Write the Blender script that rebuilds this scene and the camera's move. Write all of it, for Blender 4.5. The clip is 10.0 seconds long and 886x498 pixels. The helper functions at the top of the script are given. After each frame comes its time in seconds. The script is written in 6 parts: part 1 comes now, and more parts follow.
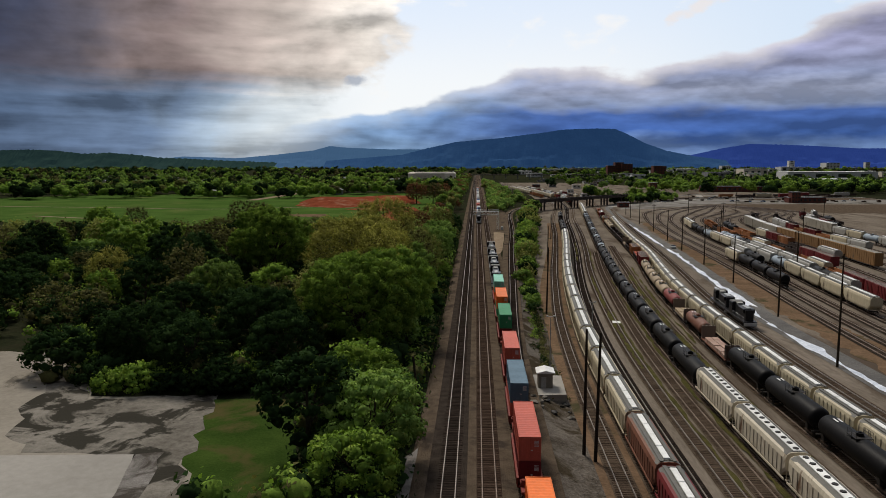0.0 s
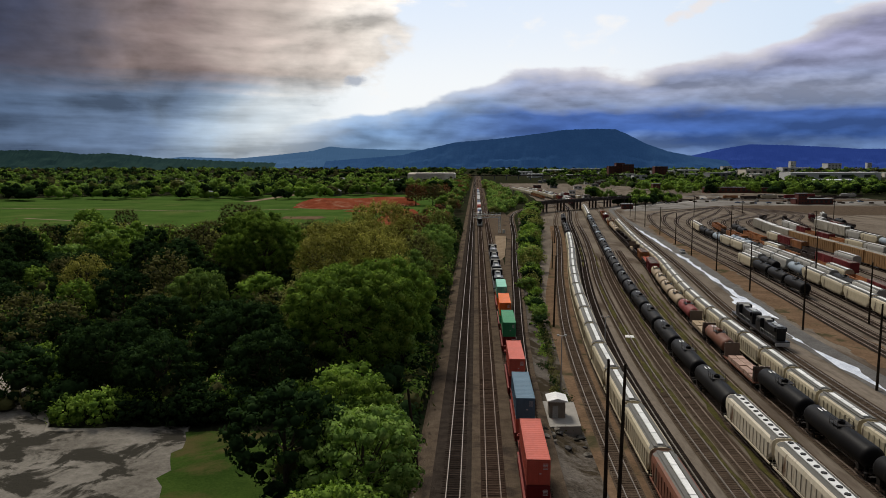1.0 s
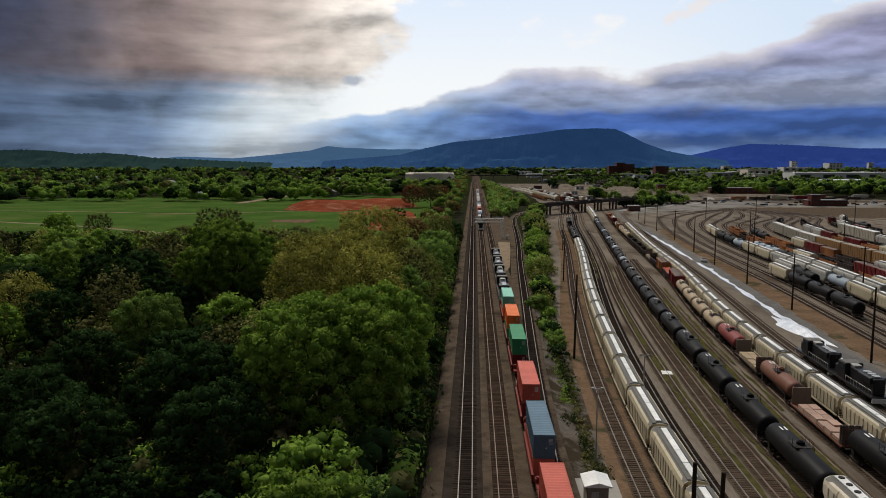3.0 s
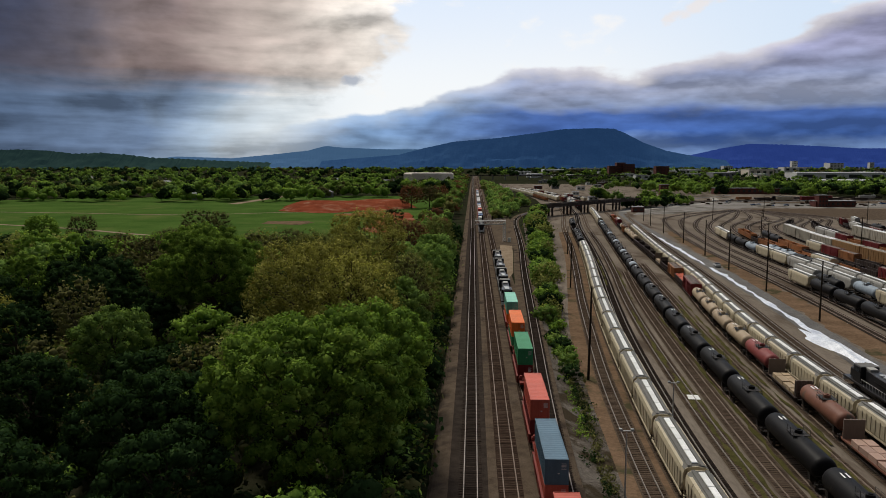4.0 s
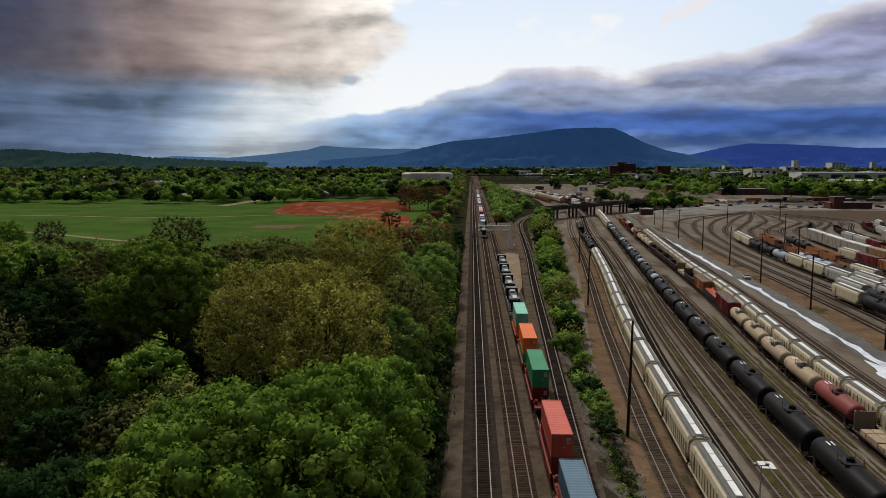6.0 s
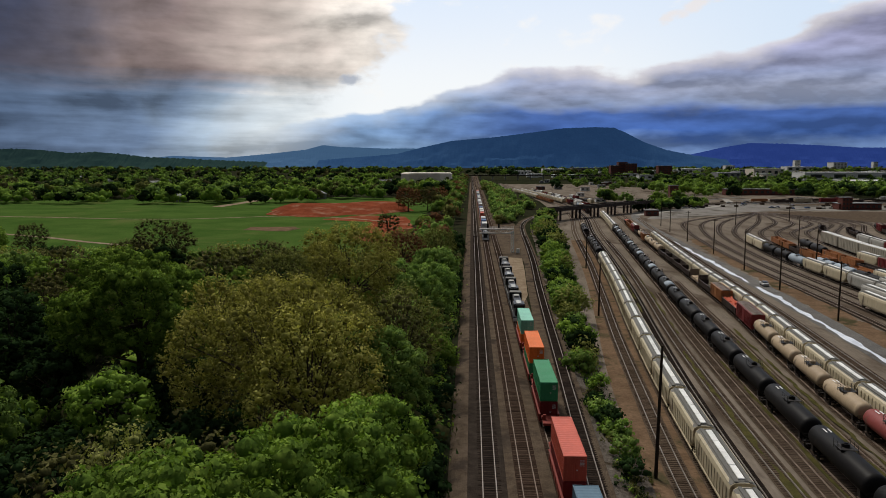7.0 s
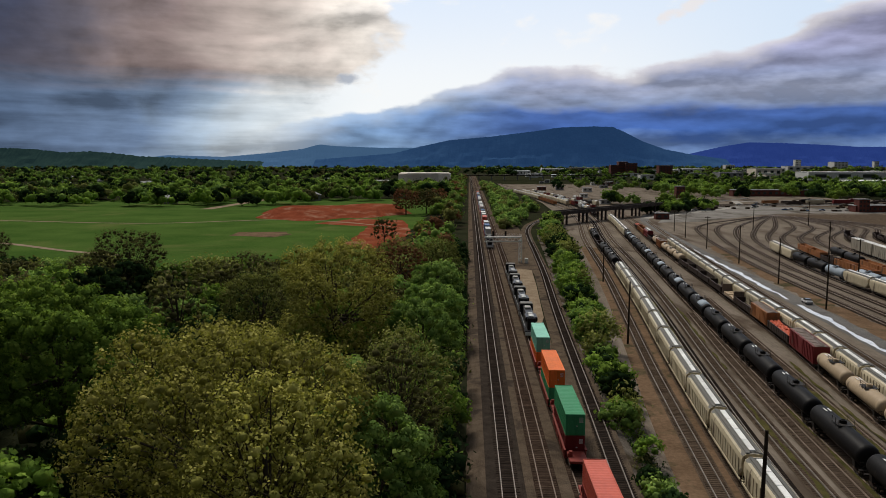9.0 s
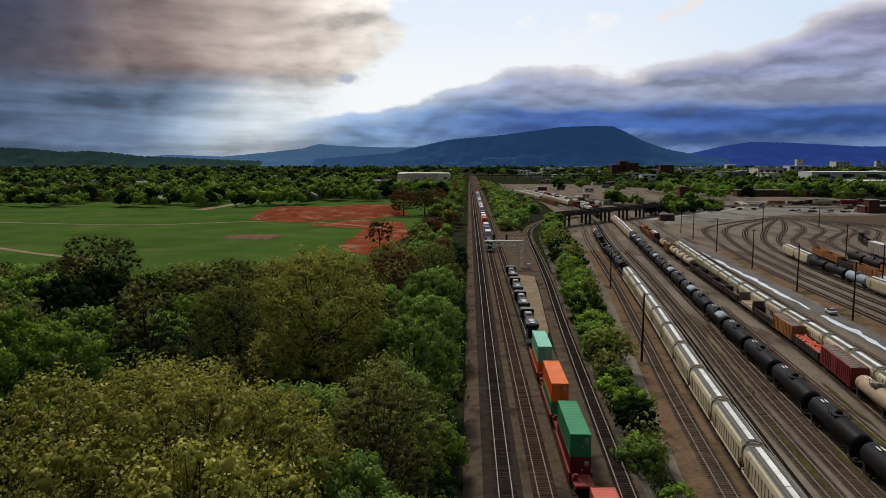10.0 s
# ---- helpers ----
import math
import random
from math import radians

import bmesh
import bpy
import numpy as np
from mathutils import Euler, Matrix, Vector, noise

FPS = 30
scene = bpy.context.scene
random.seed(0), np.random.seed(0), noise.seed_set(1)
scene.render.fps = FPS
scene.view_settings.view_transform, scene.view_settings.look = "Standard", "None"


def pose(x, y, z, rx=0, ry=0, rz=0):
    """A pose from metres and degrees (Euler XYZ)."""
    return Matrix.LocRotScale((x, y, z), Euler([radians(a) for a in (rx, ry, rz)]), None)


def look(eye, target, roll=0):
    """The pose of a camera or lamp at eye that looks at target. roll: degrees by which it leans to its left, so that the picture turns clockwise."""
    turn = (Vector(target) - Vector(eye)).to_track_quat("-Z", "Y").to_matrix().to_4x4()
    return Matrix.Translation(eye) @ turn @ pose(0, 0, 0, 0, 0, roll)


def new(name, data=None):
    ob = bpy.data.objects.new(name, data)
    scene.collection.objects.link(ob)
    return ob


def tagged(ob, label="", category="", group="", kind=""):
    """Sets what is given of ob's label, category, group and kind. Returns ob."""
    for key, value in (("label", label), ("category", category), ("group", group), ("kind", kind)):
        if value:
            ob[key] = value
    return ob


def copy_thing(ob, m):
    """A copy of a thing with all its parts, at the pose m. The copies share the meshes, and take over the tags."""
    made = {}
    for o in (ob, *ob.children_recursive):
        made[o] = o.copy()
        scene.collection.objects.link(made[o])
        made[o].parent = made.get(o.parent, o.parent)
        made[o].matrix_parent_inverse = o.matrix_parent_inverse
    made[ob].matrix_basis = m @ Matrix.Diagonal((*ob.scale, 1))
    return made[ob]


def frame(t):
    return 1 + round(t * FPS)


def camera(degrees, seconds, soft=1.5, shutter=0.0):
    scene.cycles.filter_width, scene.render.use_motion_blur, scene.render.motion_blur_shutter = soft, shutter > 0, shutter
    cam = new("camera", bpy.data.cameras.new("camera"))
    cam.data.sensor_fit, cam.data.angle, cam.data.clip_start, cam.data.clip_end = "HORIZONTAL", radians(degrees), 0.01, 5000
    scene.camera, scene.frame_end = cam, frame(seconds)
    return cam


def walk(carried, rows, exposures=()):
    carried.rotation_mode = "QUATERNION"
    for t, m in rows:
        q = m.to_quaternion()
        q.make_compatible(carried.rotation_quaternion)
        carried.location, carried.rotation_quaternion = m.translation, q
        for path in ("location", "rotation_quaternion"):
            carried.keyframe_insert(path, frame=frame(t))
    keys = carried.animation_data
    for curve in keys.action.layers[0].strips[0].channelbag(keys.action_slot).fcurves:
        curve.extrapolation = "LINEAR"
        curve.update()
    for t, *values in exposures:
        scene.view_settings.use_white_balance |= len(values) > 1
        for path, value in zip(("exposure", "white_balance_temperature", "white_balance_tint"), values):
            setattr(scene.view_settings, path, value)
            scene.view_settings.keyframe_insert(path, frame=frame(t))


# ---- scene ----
cam = camera(62.0, 10.0, soft=0.9)
PATH = [
    (0, (2.883, -133.516, 35.688), (2.794, -131.532, 35.454), 0.0),
    (0.5, (2.691, -127.181, 35.882), (2.6, -125.197, 35.648), 0.0),
    (1, (2.376, -120.713, 36.062), (2.287, -118.729, 35.829), -0.0),
    (1.5, (2.014, -114.008, 36.155), (1.926, -112.024, 35.921), 0.0),
    (2, (1.621, -107.169, 36.264), (1.534, -105.184, 36.029), 0.0),
    (2.5, (1.209, -100.264, 36.368), (1.124, -98.28, 36.134), 0.0),
    (4, (0.139, -78.167, 36.172), (0.058, -76.182, 35.938), 0.0),
    (4.5, (-0.319, -71.299, 36.29), (-0.398, -69.315, 36.055), 0.0),
    (5, (-0.84, -64.846, 36.371), (-0.919, -62.861, 36.136), 0.0),
    (5.5, (-1.171, -58.27, 36.458), (-1.249, -56.285, 36.223), 0.0),
    (7, (-2.242, -37.907, 36.712), (-2.318, -35.922, 36.476), -0.0),
    (7.5, (-2.511, -31.019, 36.82), (-2.587, -29.034, 36.584), -0.0),
    (8, (-3.555, -24.424, 37.206), (-3.627, -22.439, 36.968), -0.0),
    (8.5, (-4.166, -18.159, 37.412), (-4.237, -16.175, 37.174), -0.0),
    (9, (-4.731, -11.533, 37.574), (-4.8, -9.548, 37.336), -0.0),
    (9.5, (-5.007, -4.377, 37.657), (-5.074, -2.392, 37.418), -0.0),
    (10, (-4.361, 3.067, 37.599), (-4.43, 5.051, 37.36), -0.0),
]
walk(cam, [(t, look(eye, target, roll)) for t, eye, target, roll in PATH])

# ---- world and light ----
def N(nt, kind, **sockets):
    node = nt.nodes.new(kind)
    for key, value in sockets.items():
        node.inputs[key.replace("_", " ")].default_value = value
    return node


def math_node(nt, op, a, b=None, c=None, clamp=False):
    node = nt.nodes.new("ShaderNodeMath")
    node.operation, node.use_clamp = op, clamp
    for i, v in enumerate((a, b, c)):
        if v is None:
            continue
        if isinstance(v, (int, float)):
            node.inputs[i].default_value = v
        else:
            nt.links.new(v, node.inputs[i])
    return node.outputs[0]


def ramp(nt, fac, stops, mode="LINEAR"):
    node = nt.nodes.new("ShaderNodeValToRGB")
    node.color_ramp.interpolation = mode
    while len(node.color_ramp.elements) < len(stops):
        node.color_ramp.elements.new(0.5)
    for e, (p, col) in zip(node.color_ramp.elements, stops):
        e.position = p
        e.color = (*col, 1) if not isinstance(col, (int, float)) else (col, col, col, 1)
    nt.links.new(fac, node.inputs[0])
    return node.outputs[0]


def mix(nt, fac, a, b, blend="MIX"):
    node = nt.nodes.new("ShaderNodeMix")
    node.data_type, node.blend_type = "RGBA", blend
    sockets = [node.inputs[0], node.inputs[6], node.inputs[7]]
    for sock, v in zip(sockets, (fac, a, b)):
        if isinstance(v, (int, float)):
            sock.default_value = v
        elif isinstance(v, tuple):
            sock.default_value = (*v, 1)
        else:
            nt.links.new(v, sock)
    return node.outputs[2]


def smooth(nt, v, lo, hi):
    node = nt.nodes.new("ShaderNodeMapRange")
    node.interpolation_type = "SMOOTHSTEP"
    nt.links.new(v, node.inputs[0])
    node.inputs[1].default_value, node.inputs[2].default_value = lo, hi
    return node.outputs[0]


def make_world():
    world = bpy.data.worlds.new("evening_sky")
    world.use_nodes = True
    scene.world = world
    nt = world.node_tree
    nt.nodes.clear()
    out, back = nt.nodes.new("ShaderNodeOutputWorld"), nt.nodes.new("ShaderNodeBackground")
    co = nt.nodes.new("ShaderNodeTexCoord").outputs["Generated"]
    sep = nt.nodes.new("ShaderNodeSeparateXYZ")
    nt.links.new(co, sep.inputs[0])
    x, y, z = sep.outputs
    deg = 180 / math.pi
    az = math_node(nt, "MULTIPLY", math_node(nt, "ARCTAN2", x, y), deg)
    el = math_node(nt, "MULTIPLY", math_node(nt, "ARCSINE", z), deg)

    def clouds(su, sv, detail, rough, seed, du=0.0, dv=0.0, dist=0.0):
        comb = nt.nodes.new("ShaderNodeCombineXYZ")
        nt.links.new(math_node(nt, "MULTIPLY", math_node(nt, "ADD", az, du), su), comb.inputs[0])
        nt.links.new(math_node(nt, "MULTIPLY", math_node(nt, "ADD", el, dv), sv), comb.inputs[1])
        comb.inputs[2].default_value = seed
        n = N(nt, "ShaderNodeTexNoise", Scale=1.0, Detail=detail, Roughness=rough, Distortion=dist)
        nt.links.new(comb.outputs[0], n.inputs["Vector"])
        return n.outputs[0]

    def add(a, b):
        return math_node(nt, "ADD", a, b)

    def mul(a, b):
        return math_node(nt, "MULTIPLY", a, b)

    def sub(a, b):
        return math_node(nt, "SUBTRACT", a, b)

    def scaled(col, f):
        comb = nt.nodes.new("ShaderNodeCombineXYZ")
        for i in range(3):
            nt.links.new(f, comb.inputs[i])
        return mix(nt, 1.0, col, comb.outputs[0], "MULTIPLY")

    def spread(v, lo, hi):
        return math_node(nt, "MINIMUM", math_node(nt, "MAXIMUM", v, lo), hi)

    big = clouds(0.06, 0.17, 5, 0.55, 3.0, dist=0.3)
    fine = clouds(0.24, 0.42, 8, 0.54, 7.5)
    streak = clouds(0.055, 0.52, 7, 0.55, 1.2)
    bulk = clouds(0.11, 0.24, 7, 0.5, 5.3, dist=0.25)
    bulk_lit = sub(bulk, clouds(0.11, 0.24, 7, 0.5, 5.3, 0.9, -0.35, dist=0.25))
    puff = clouds(0.20, 0.56, 7, 0.46, 15.0)
    puff_lit = sub(puff, clouds(0.20, 0.56, 7, 0.46, 15.0, -0.3, 0.5))

    # clear sky between the cloud banks
    sky = nt.nodes.new("ShaderNodeTexSky")
    sky.sky_type, sky.sun_disc = "NISHITA", False
    sky.sun_elevation, sky.sun_rotation = radians(48), radians(-22)
    clear = mix(nt, smooth(nt, el, 5, 13), (0.84, 0.86, 0.88), (0.70, 0.78, 0.90))
    clear = mix(nt, smooth(nt, az, 6, 30), clear, (0.62, 0.73, 0.87))
    clear = mix(nt, mul(smooth(nt, fine, 0.54, 0.70), 0.8), clear, (0.88, 0.86, 0.84))
    clear = mix(nt, 0.01, clear, sky.outputs[0], "ADD")

    # dark bank to the west, lit from its open side
    edge = ramp(nt, math_node(nt, "DIVIDE", el, 15.0), [(0.0, 0.72), (0.14, 0.70), (0.22, 0.57), (0.30, 0.50), (0.42, 0.56), (0.54, 0.65), (0.66, 0.69), (1.0, 0.66)])
    edge = sub(mul(edge, 40.0), 32.0)
    wob = add(mul(sub(fine, 0.5), 13.0), mul(sub(bulk, 0.5), 9.0))
    gap = sub(add(edge, wob), az)
    west = smooth(nt, gap, -0.6, 2.2)
    place_w = math_node(nt, "DIVIDE", add(sub(az, mul(sub(bulk, 0.5), 16.0)), 34.0), 30.0)
    upper = ramp(nt, place_w, [(0.0, (0.055, 0.062, 0.10)), (0.22, (0.115, 0.105, 0.128)), (0.42, (0.30, 0.232, 0.222)), (0.62, (0.56, 0.475, 0.43)), (0.82, (0.84, 0.77, 0.70)), (1.0, (0.90, 0.86, 0.82))])
    lower = ramp(nt, place_w, [(0.0, (0.080, 0.122, 0.205)), (0.30, (0.135, 0.195, 0.305)), (0.52, (0.30, 0.385, 0.49)), (0.70, (0.62, 0.65, 0.66)), (0.9, (0.80, 0.80, 0.78))])
    west_col = mix(nt, smooth(nt, add(el, mul(sub(streak, 0.5), 4.0)), 6.6, 4.6), upper, lower)
    relief = add(mul(bulk_lit, 2.6), mul(sub(add(mul(fine, 0.4), mul(streak, 0.6)), 0.5), 1.7))
    rows = mul(mul(sub(streak, 0.50), 2.0), smooth(nt, el, 7.0, 4.0))
    west_col = scaled(west_col, spread(add(add(relief, rows), 0.95), 0.5, 1.5))
    shine = mul(smooth(nt, add(mul(streak, 0.6), mul(fine, 0.4)), 0.54, 0.64), mul(smooth(nt, az, -25.0, -15.0), smooth(nt, math_node(nt, "ABSOLUTE", sub(el, 4.6)), 2.2, 0.6)))
    west_col = mix(nt, mul(shine, 0.8), west_col, (0.88, 0.83, 0.74))
    colour = mix(nt, west, clear, west_col)

    # blue bank ahead and to the north, puffed along its middle
    top = ramp(nt, math_node(nt, "DIVIDE", add(az, 15.0), 50.0), [(0.0, 0.20), (0.10, 0.30), (0.22, 0.40), (0.29, 0.50), (0.36, 0.58), (0.46, 0.60), (0.50, 0.57), (0.545, 0.56), (0.60, 0.61), (0.70, 0.66), (0.78, 0.80), (0.84, 0.88), (0.93, 0.88), (1.0, 0.90)])
    bob = add(mul(sub(puff, 0.5), 2.2), mul(sub(fine, 0.5), 1.4))
    under = sub(add(mul(top, 12.0), bob), el)
    north = mul(smooth(nt, under, -0.10, 0.45), smooth(nt, az, -19.0, -8.0))
    level = math_node(nt, "DIVIDE", sub(el, mul(sub(puff, 0.5), 2.6)), 12.0)
    north_col = ramp(nt, level, [(0.06, (0.13, 0.21, 0.40)), (0.12, (0.10, 0.17, 0.36)), (0.17, (0.052, 0.115, 0.34)), (0.29, (0.060, 0.120, 0.34)), (0.36, (0.24, 0.30, 0.46)), (0.43, (0.33, 0.37, 0.51)), (0.50, (0.25, 0.29, 0.44)), (0.64, (0.29, 0.30, 0.45)), (0.85, (0.27, 0.27, 0.41))])
    lift = add(mul(puff_lit, 2.2), mul(sub(streak, 0.5), 1.5))
    north_col = scaled(north_col, spread(add(lift, 1.0), 0.68, 1.6))
    north_col = mix(nt, mul(smooth(nt, under, 1.7, -0.1), 0.85), north_col, (0.80, 0.77, 0.79))
    north_col = mix(nt, mul(smooth(nt, az, 7.0, -10.0), 0.75), north_col, scaled((0.25, 0.39, 0.58), spread(add(lift, 1.0), 0.7, 1.4)))
    colour = mix(nt, north, colour, north_col)
    # soft light falling through the opening
    glow = mul(smooth(nt, math_node(nt, "ABSOLUTE", add(az, add(mul(el, -1.2), 19.0))), 7.0, 0.0), smooth(nt, math_node(nt, "ABSOLUTE", sub(el, 3.2)), 3.2, 0.0))
    colour = mix(nt, mul(glow, 0.55), colour, (0.66, 0.76, 0.84))
    # torn scraps of dark cloud and one pale wisp in the opening
    for a0, e0, ra, re, col in ((-12.2, 4.35, 1.3, 0.30, (0.24, 0.27, 0.33)), (-9.2, 6.1, 1.3, 0.5, (0.36, 0.40, 0.48)), (16.8, 11.4, 2.8, 0.8, (0.85, 0.80, 0.79))):
        da = math_node(nt, "DIVIDE", sub(az, a0), ra)
        de = math_node(nt, "DIVIDE", sub(sub(el, e0), mul(sub(az, a0), 0.35 if a0 > 0 else -0.05)), re)
        far_off = add(add(mul(da, da), mul(de, de)), mul(sub(fine, 0.5), 8.0))
        colour = mix(nt, mul(smooth(nt, far_off, 1.0, 0.0), 0.8), colour, col)
    # overhead and behind the sky is a plain broken overcast
    dome = mix(nt, smooth(nt, big, 0.35, 0.65), (0.26, 0.275, 0.31), (0.60, 0.625, 0.67))
    colour = mix(nt, smooth(nt, el, 14.0, 32.0), colour, dome)
    behind = smooth(nt, y, 0.25, -0.35)
    dusk = mix(nt, smooth(nt, big, 0.3, 0.7), (0.036, 0.041, 0.052), (0.085, 0.092, 0.11))
    colour = mix(nt, math_node(nt, "MULTIPLY", behind, smooth(nt, el, 75.0, 40.0)), colour, dusk)
    colour = mix(nt, smooth(nt, el, 0.0, -3.0), colour, (0.05, 0.055, 0.05))
    nt.links.new(colour, back.inputs[0])
    back.inputs[1].default_value = 1.0
    nt.links.new(back.outputs[0], out.inputs[0])


make_world()
sun = new("sun", bpy.data.lights.new("sun", "SUN"))
sun.data.energy, sun.data.angle, sun.data.color = 2.8, radians(14), (1.0, 0.93, 0.82)
sun.matrix_world = look((-170, 420, 500), (0, 0, 0))


# ---- materials ----
def surface(name, dark, light, rough=0.8, scale=1.0, metal=0.0, bump=0.3, fine=8.0, vary=0.0, spec=0.15, local=False, stain=None, stain_scale=0.15, stain_at=(0.52, 0.66), island=0.0, stretch=None):
    m = bpy.data.materials.new(name)
    m.use_nodes = True
    nt = m.node_tree
    p = nt.nodes["Principled BSDF"]
    co = nt.nodes.new("ShaderNodeTexCoord").outputs["Object"] if local else nt.nodes.new("ShaderNodeNewGeometry").outputs["Position"]
    if stretch:
        mp = nt.nodes.new("ShaderNodeMapping")
        mp.inputs["Scale"].default_value = stretch
        nt.links.new(co, mp.inputs[0])
        co = mp.outputs[0]
    a = N(nt, "ShaderNodeTexNoise", Scale=scale, Detail=6.0, Roughness=0.6)
    b = N(nt, "ShaderNodeTexNoise", Scale=scale * fine, Detail=4.0, Roughness=0.65)
    for n in (a, b):
        nt.links.new(co, n.inputs["Vector"])
    both = math_node(nt, "ADD", math_node(nt, "MULTIPLY", a.outputs[0], 0.6), math_node(nt, "MULTIPLY", b.outputs[0], 0.4))
    col = ramp(nt, both, [(0.36, dark), (0.64, light)])
    if stain:
        s = N(nt, "ShaderNodeTexNoise", Scale=stain_scale, Detail=7.0, Roughness=0.62, Distortion=0.5)
        nt.links.new(co, s.inputs["Vector"])
        col = mix(nt, smooth(nt, s.outputs[0], *stain_at), col, stain)
    if vary:
        info = nt.nodes.new("ShaderNodeObjectInfo")
        f = math_node(nt, "ADD", math_node(nt, "MULTIPLY", info.outputs["Random"], 2 * vary), 1 - vary)
        g = nt.nodes.new("ShaderNodeCombineXYZ")
        for i in range(3):
            nt.links.new(f, g.inputs[i])
        col = mix(nt, 1.0, col, g.outputs[0], "MULTIPLY")
    if island:
        geo = nt.nodes.new("ShaderNodeNewGeometry")
        f = math_node(nt, "ADD", math_node(nt, "MULTIPLY", geo.outputs["Random Per Island"], 2 * island), 1 - island)
        g = nt.nodes.new("ShaderNodeCombineXYZ")
        for i in range(3):
            nt.links.new(f, g.inputs[i])
        col = mix(nt, 1.0, col, g.outputs[0], "MULTIPLY")
    nt.links.new(col, p.inputs["Base Color"])
    p.inputs["Roughness"].default_value = rough
    p.inputs["Metallic"].default_value = metal
    p.inputs["Specular IOR Level"].default_value = 0.0 if rough >= 0.9 else spec
    if bump:
        bn = N(nt, "ShaderNodeBump", Strength=bump, Distance=0.15 / max(scale, 0.2))
        nt.links.new(b.outputs[0], bn.inputs["Height"])
        nt.links.new(bn.outputs[0], p.inputs["Normal"])
    return m


def foliage(name, dark, light, tip):
    m = bpy.data.materials.new(name)
    m.use_nodes = True
    nt = m.node_tree
    p = nt.nodes["Principled BSDF"]
    geo = nt.nodes.new("ShaderNodeNewGeometry")
    n = N(nt, "ShaderNodeTexNoise", Scale=0.45, Detail=3.0)
    nt.links.new(geo.outputs["Position"], n.inputs["Vector"])
    f1 = N(nt, "ShaderNodeTexNoise", Scale=3.2, Detail=4.0, Roughness=0.7)
    nt.links.new(geo.outputs["Position"], f1.inputs["Vector"])
    v = math_node(nt, "ADD", math_node(nt, "MULTIPLY", geo.outputs["Random Per Island"], 0.16), math_node(nt, "MULTIPLY", n.outputs[0], 0.58))
    v = math_node(nt, "ADD", v, math_node(nt, "MULTIPLY", f1.outputs[0], 0.30))
    col = ramp(nt, v, [(0.33, dark), (0.55, light), (0.78, tip)])
    info = nt.nodes.new("ShaderNodeObjectInfo")
    f = math_node(nt, "ADD", math_node(nt, "MULTIPLY", info.outputs["Random"], 0.5), 0.75)
    g = nt.nodes.new("ShaderNodeCombineXYZ")
    for i in range(3):
        nt.links.new(f, g.inputs[i])
    col = mix(nt, 1.0, col, g.outputs[0], "MULTIPLY")
    nt.links.new(col, p.inputs["Base Color"])
    p.inputs["Roughness"].default_value = 0.65
    thin, leaf = nt.nodes.new("ShaderNodeBsdfTranslucent"), nt.nodes.new("ShaderNodeMixShader")
    leaf.inputs[0].default_value = 0.25
    nt.links.new(mix(nt, 1.0, col, (1.25, 1.35, 0.8), "MULTIPLY"), thin.inputs[0])
    nt.links.new(p.outputs[0], leaf.inputs[1])
    nt.links.new(thin.outputs[0], leaf.inputs[2])
    nt.links.new(leaf.outputs[0], nt.nodes["Material Output"].inputs[0])
    p.inputs["Specular IOR Level"].default_value = 0.0
    return m


M = {}
M["soil"] = surface("woodland_soil", (0.012, 0.015, 0.008), (0.032, 0.034, 0.018), 0.95, 0.08, bump=0.4, stain=(0.030, 0.026, 0.017), stain_scale=0.05)
M["grass"] = surface("meadow_grass", (0.033, 0.072, 0.014), (0.072, 0.122, 0.027), 0.9, 0.03, fine=30, stain=(0.095, 0.115, 0.035), stain_scale=0.02, stain_at=(0.52, 0.72))
M["lawn"] = surface("rough_lawn", (0.022, 0.044, 0.009), (0.048, 0.078, 0.016), 0.95, 0.15, fine=20, stain=(0.075, 0.065, 0.025), stain_scale=0.09, stain_at=(0.55, 0.68))
M["red_earth"] = surface("red_clay", (0.145, 0.036, 0.018), (0.235, 0.066, 0.033), 0.95, 0.12, stain=(0.27, 0.14, 0.09), stain_scale=0.06)
M["tan_earth"] = surface("bare_dirt", (0.17, 0.12, 0.08), (0.30, 0.24, 0.17), 0.95, 0.2)
M["yard"] = surface("yard_cinders", (0.112, 0.091, 0.071), (0.215, 0.182, 0.149), 0.95, 0.12, fine=14, stain=(0.085, 0.065, 0.05), stain_scale=0.07, stretch=(1.0, 0.25, 1.0))
M["brown_dirt"] = surface("brown_dirt", (0.105, 0.068, 0.042), (0.19, 0.125, 0.08), 0.95, 0.2, stain=(0.06, 0.055, 0.03), stain_scale=0.12)
M["gravel"] = surface("grey_gravel", (0.13, 0.12, 0.11), (0.30, 0.28, 0.26), 0.95, 0.5, fine=10, bump=0.8, stain=(0.075, 0.065, 0.055), stain_scale=0.14, stain_at=(0.5, 0.62))
M["slope"] = surface("cinder_bank", (0.070, 0.058, 0.046), (0.20, 0.175, 0.15), 0.95, 0.25, fine=9, bump=0.8, stain=(0.055, 0.043, 0.028), stain_scale=0.11, stain_at=(0.48, 0.58))
M["ballast_dark"] = surface("oiled_ballast", (0.026, 0.020, 0.016), (0.056, 0.045, 0.037), 0.95, 0.6, fine=12, bump=0.7)
M["ballast"] = surface("brown_ballast", (0.070, 0.051, 0.036), (0.140, 0.108, 0.079), 0.95, 0.5, fine=12, bump=0.8, stain=(0.052, 0.041, 0.033), stain_scale=0.14)
M["four_foot"] = surface("rusty_track_bed", (0.028, 0.018, 0.013), (0.06, 0.040, 0.030), 0.95, 0.6, fine=12, bump=0.6)
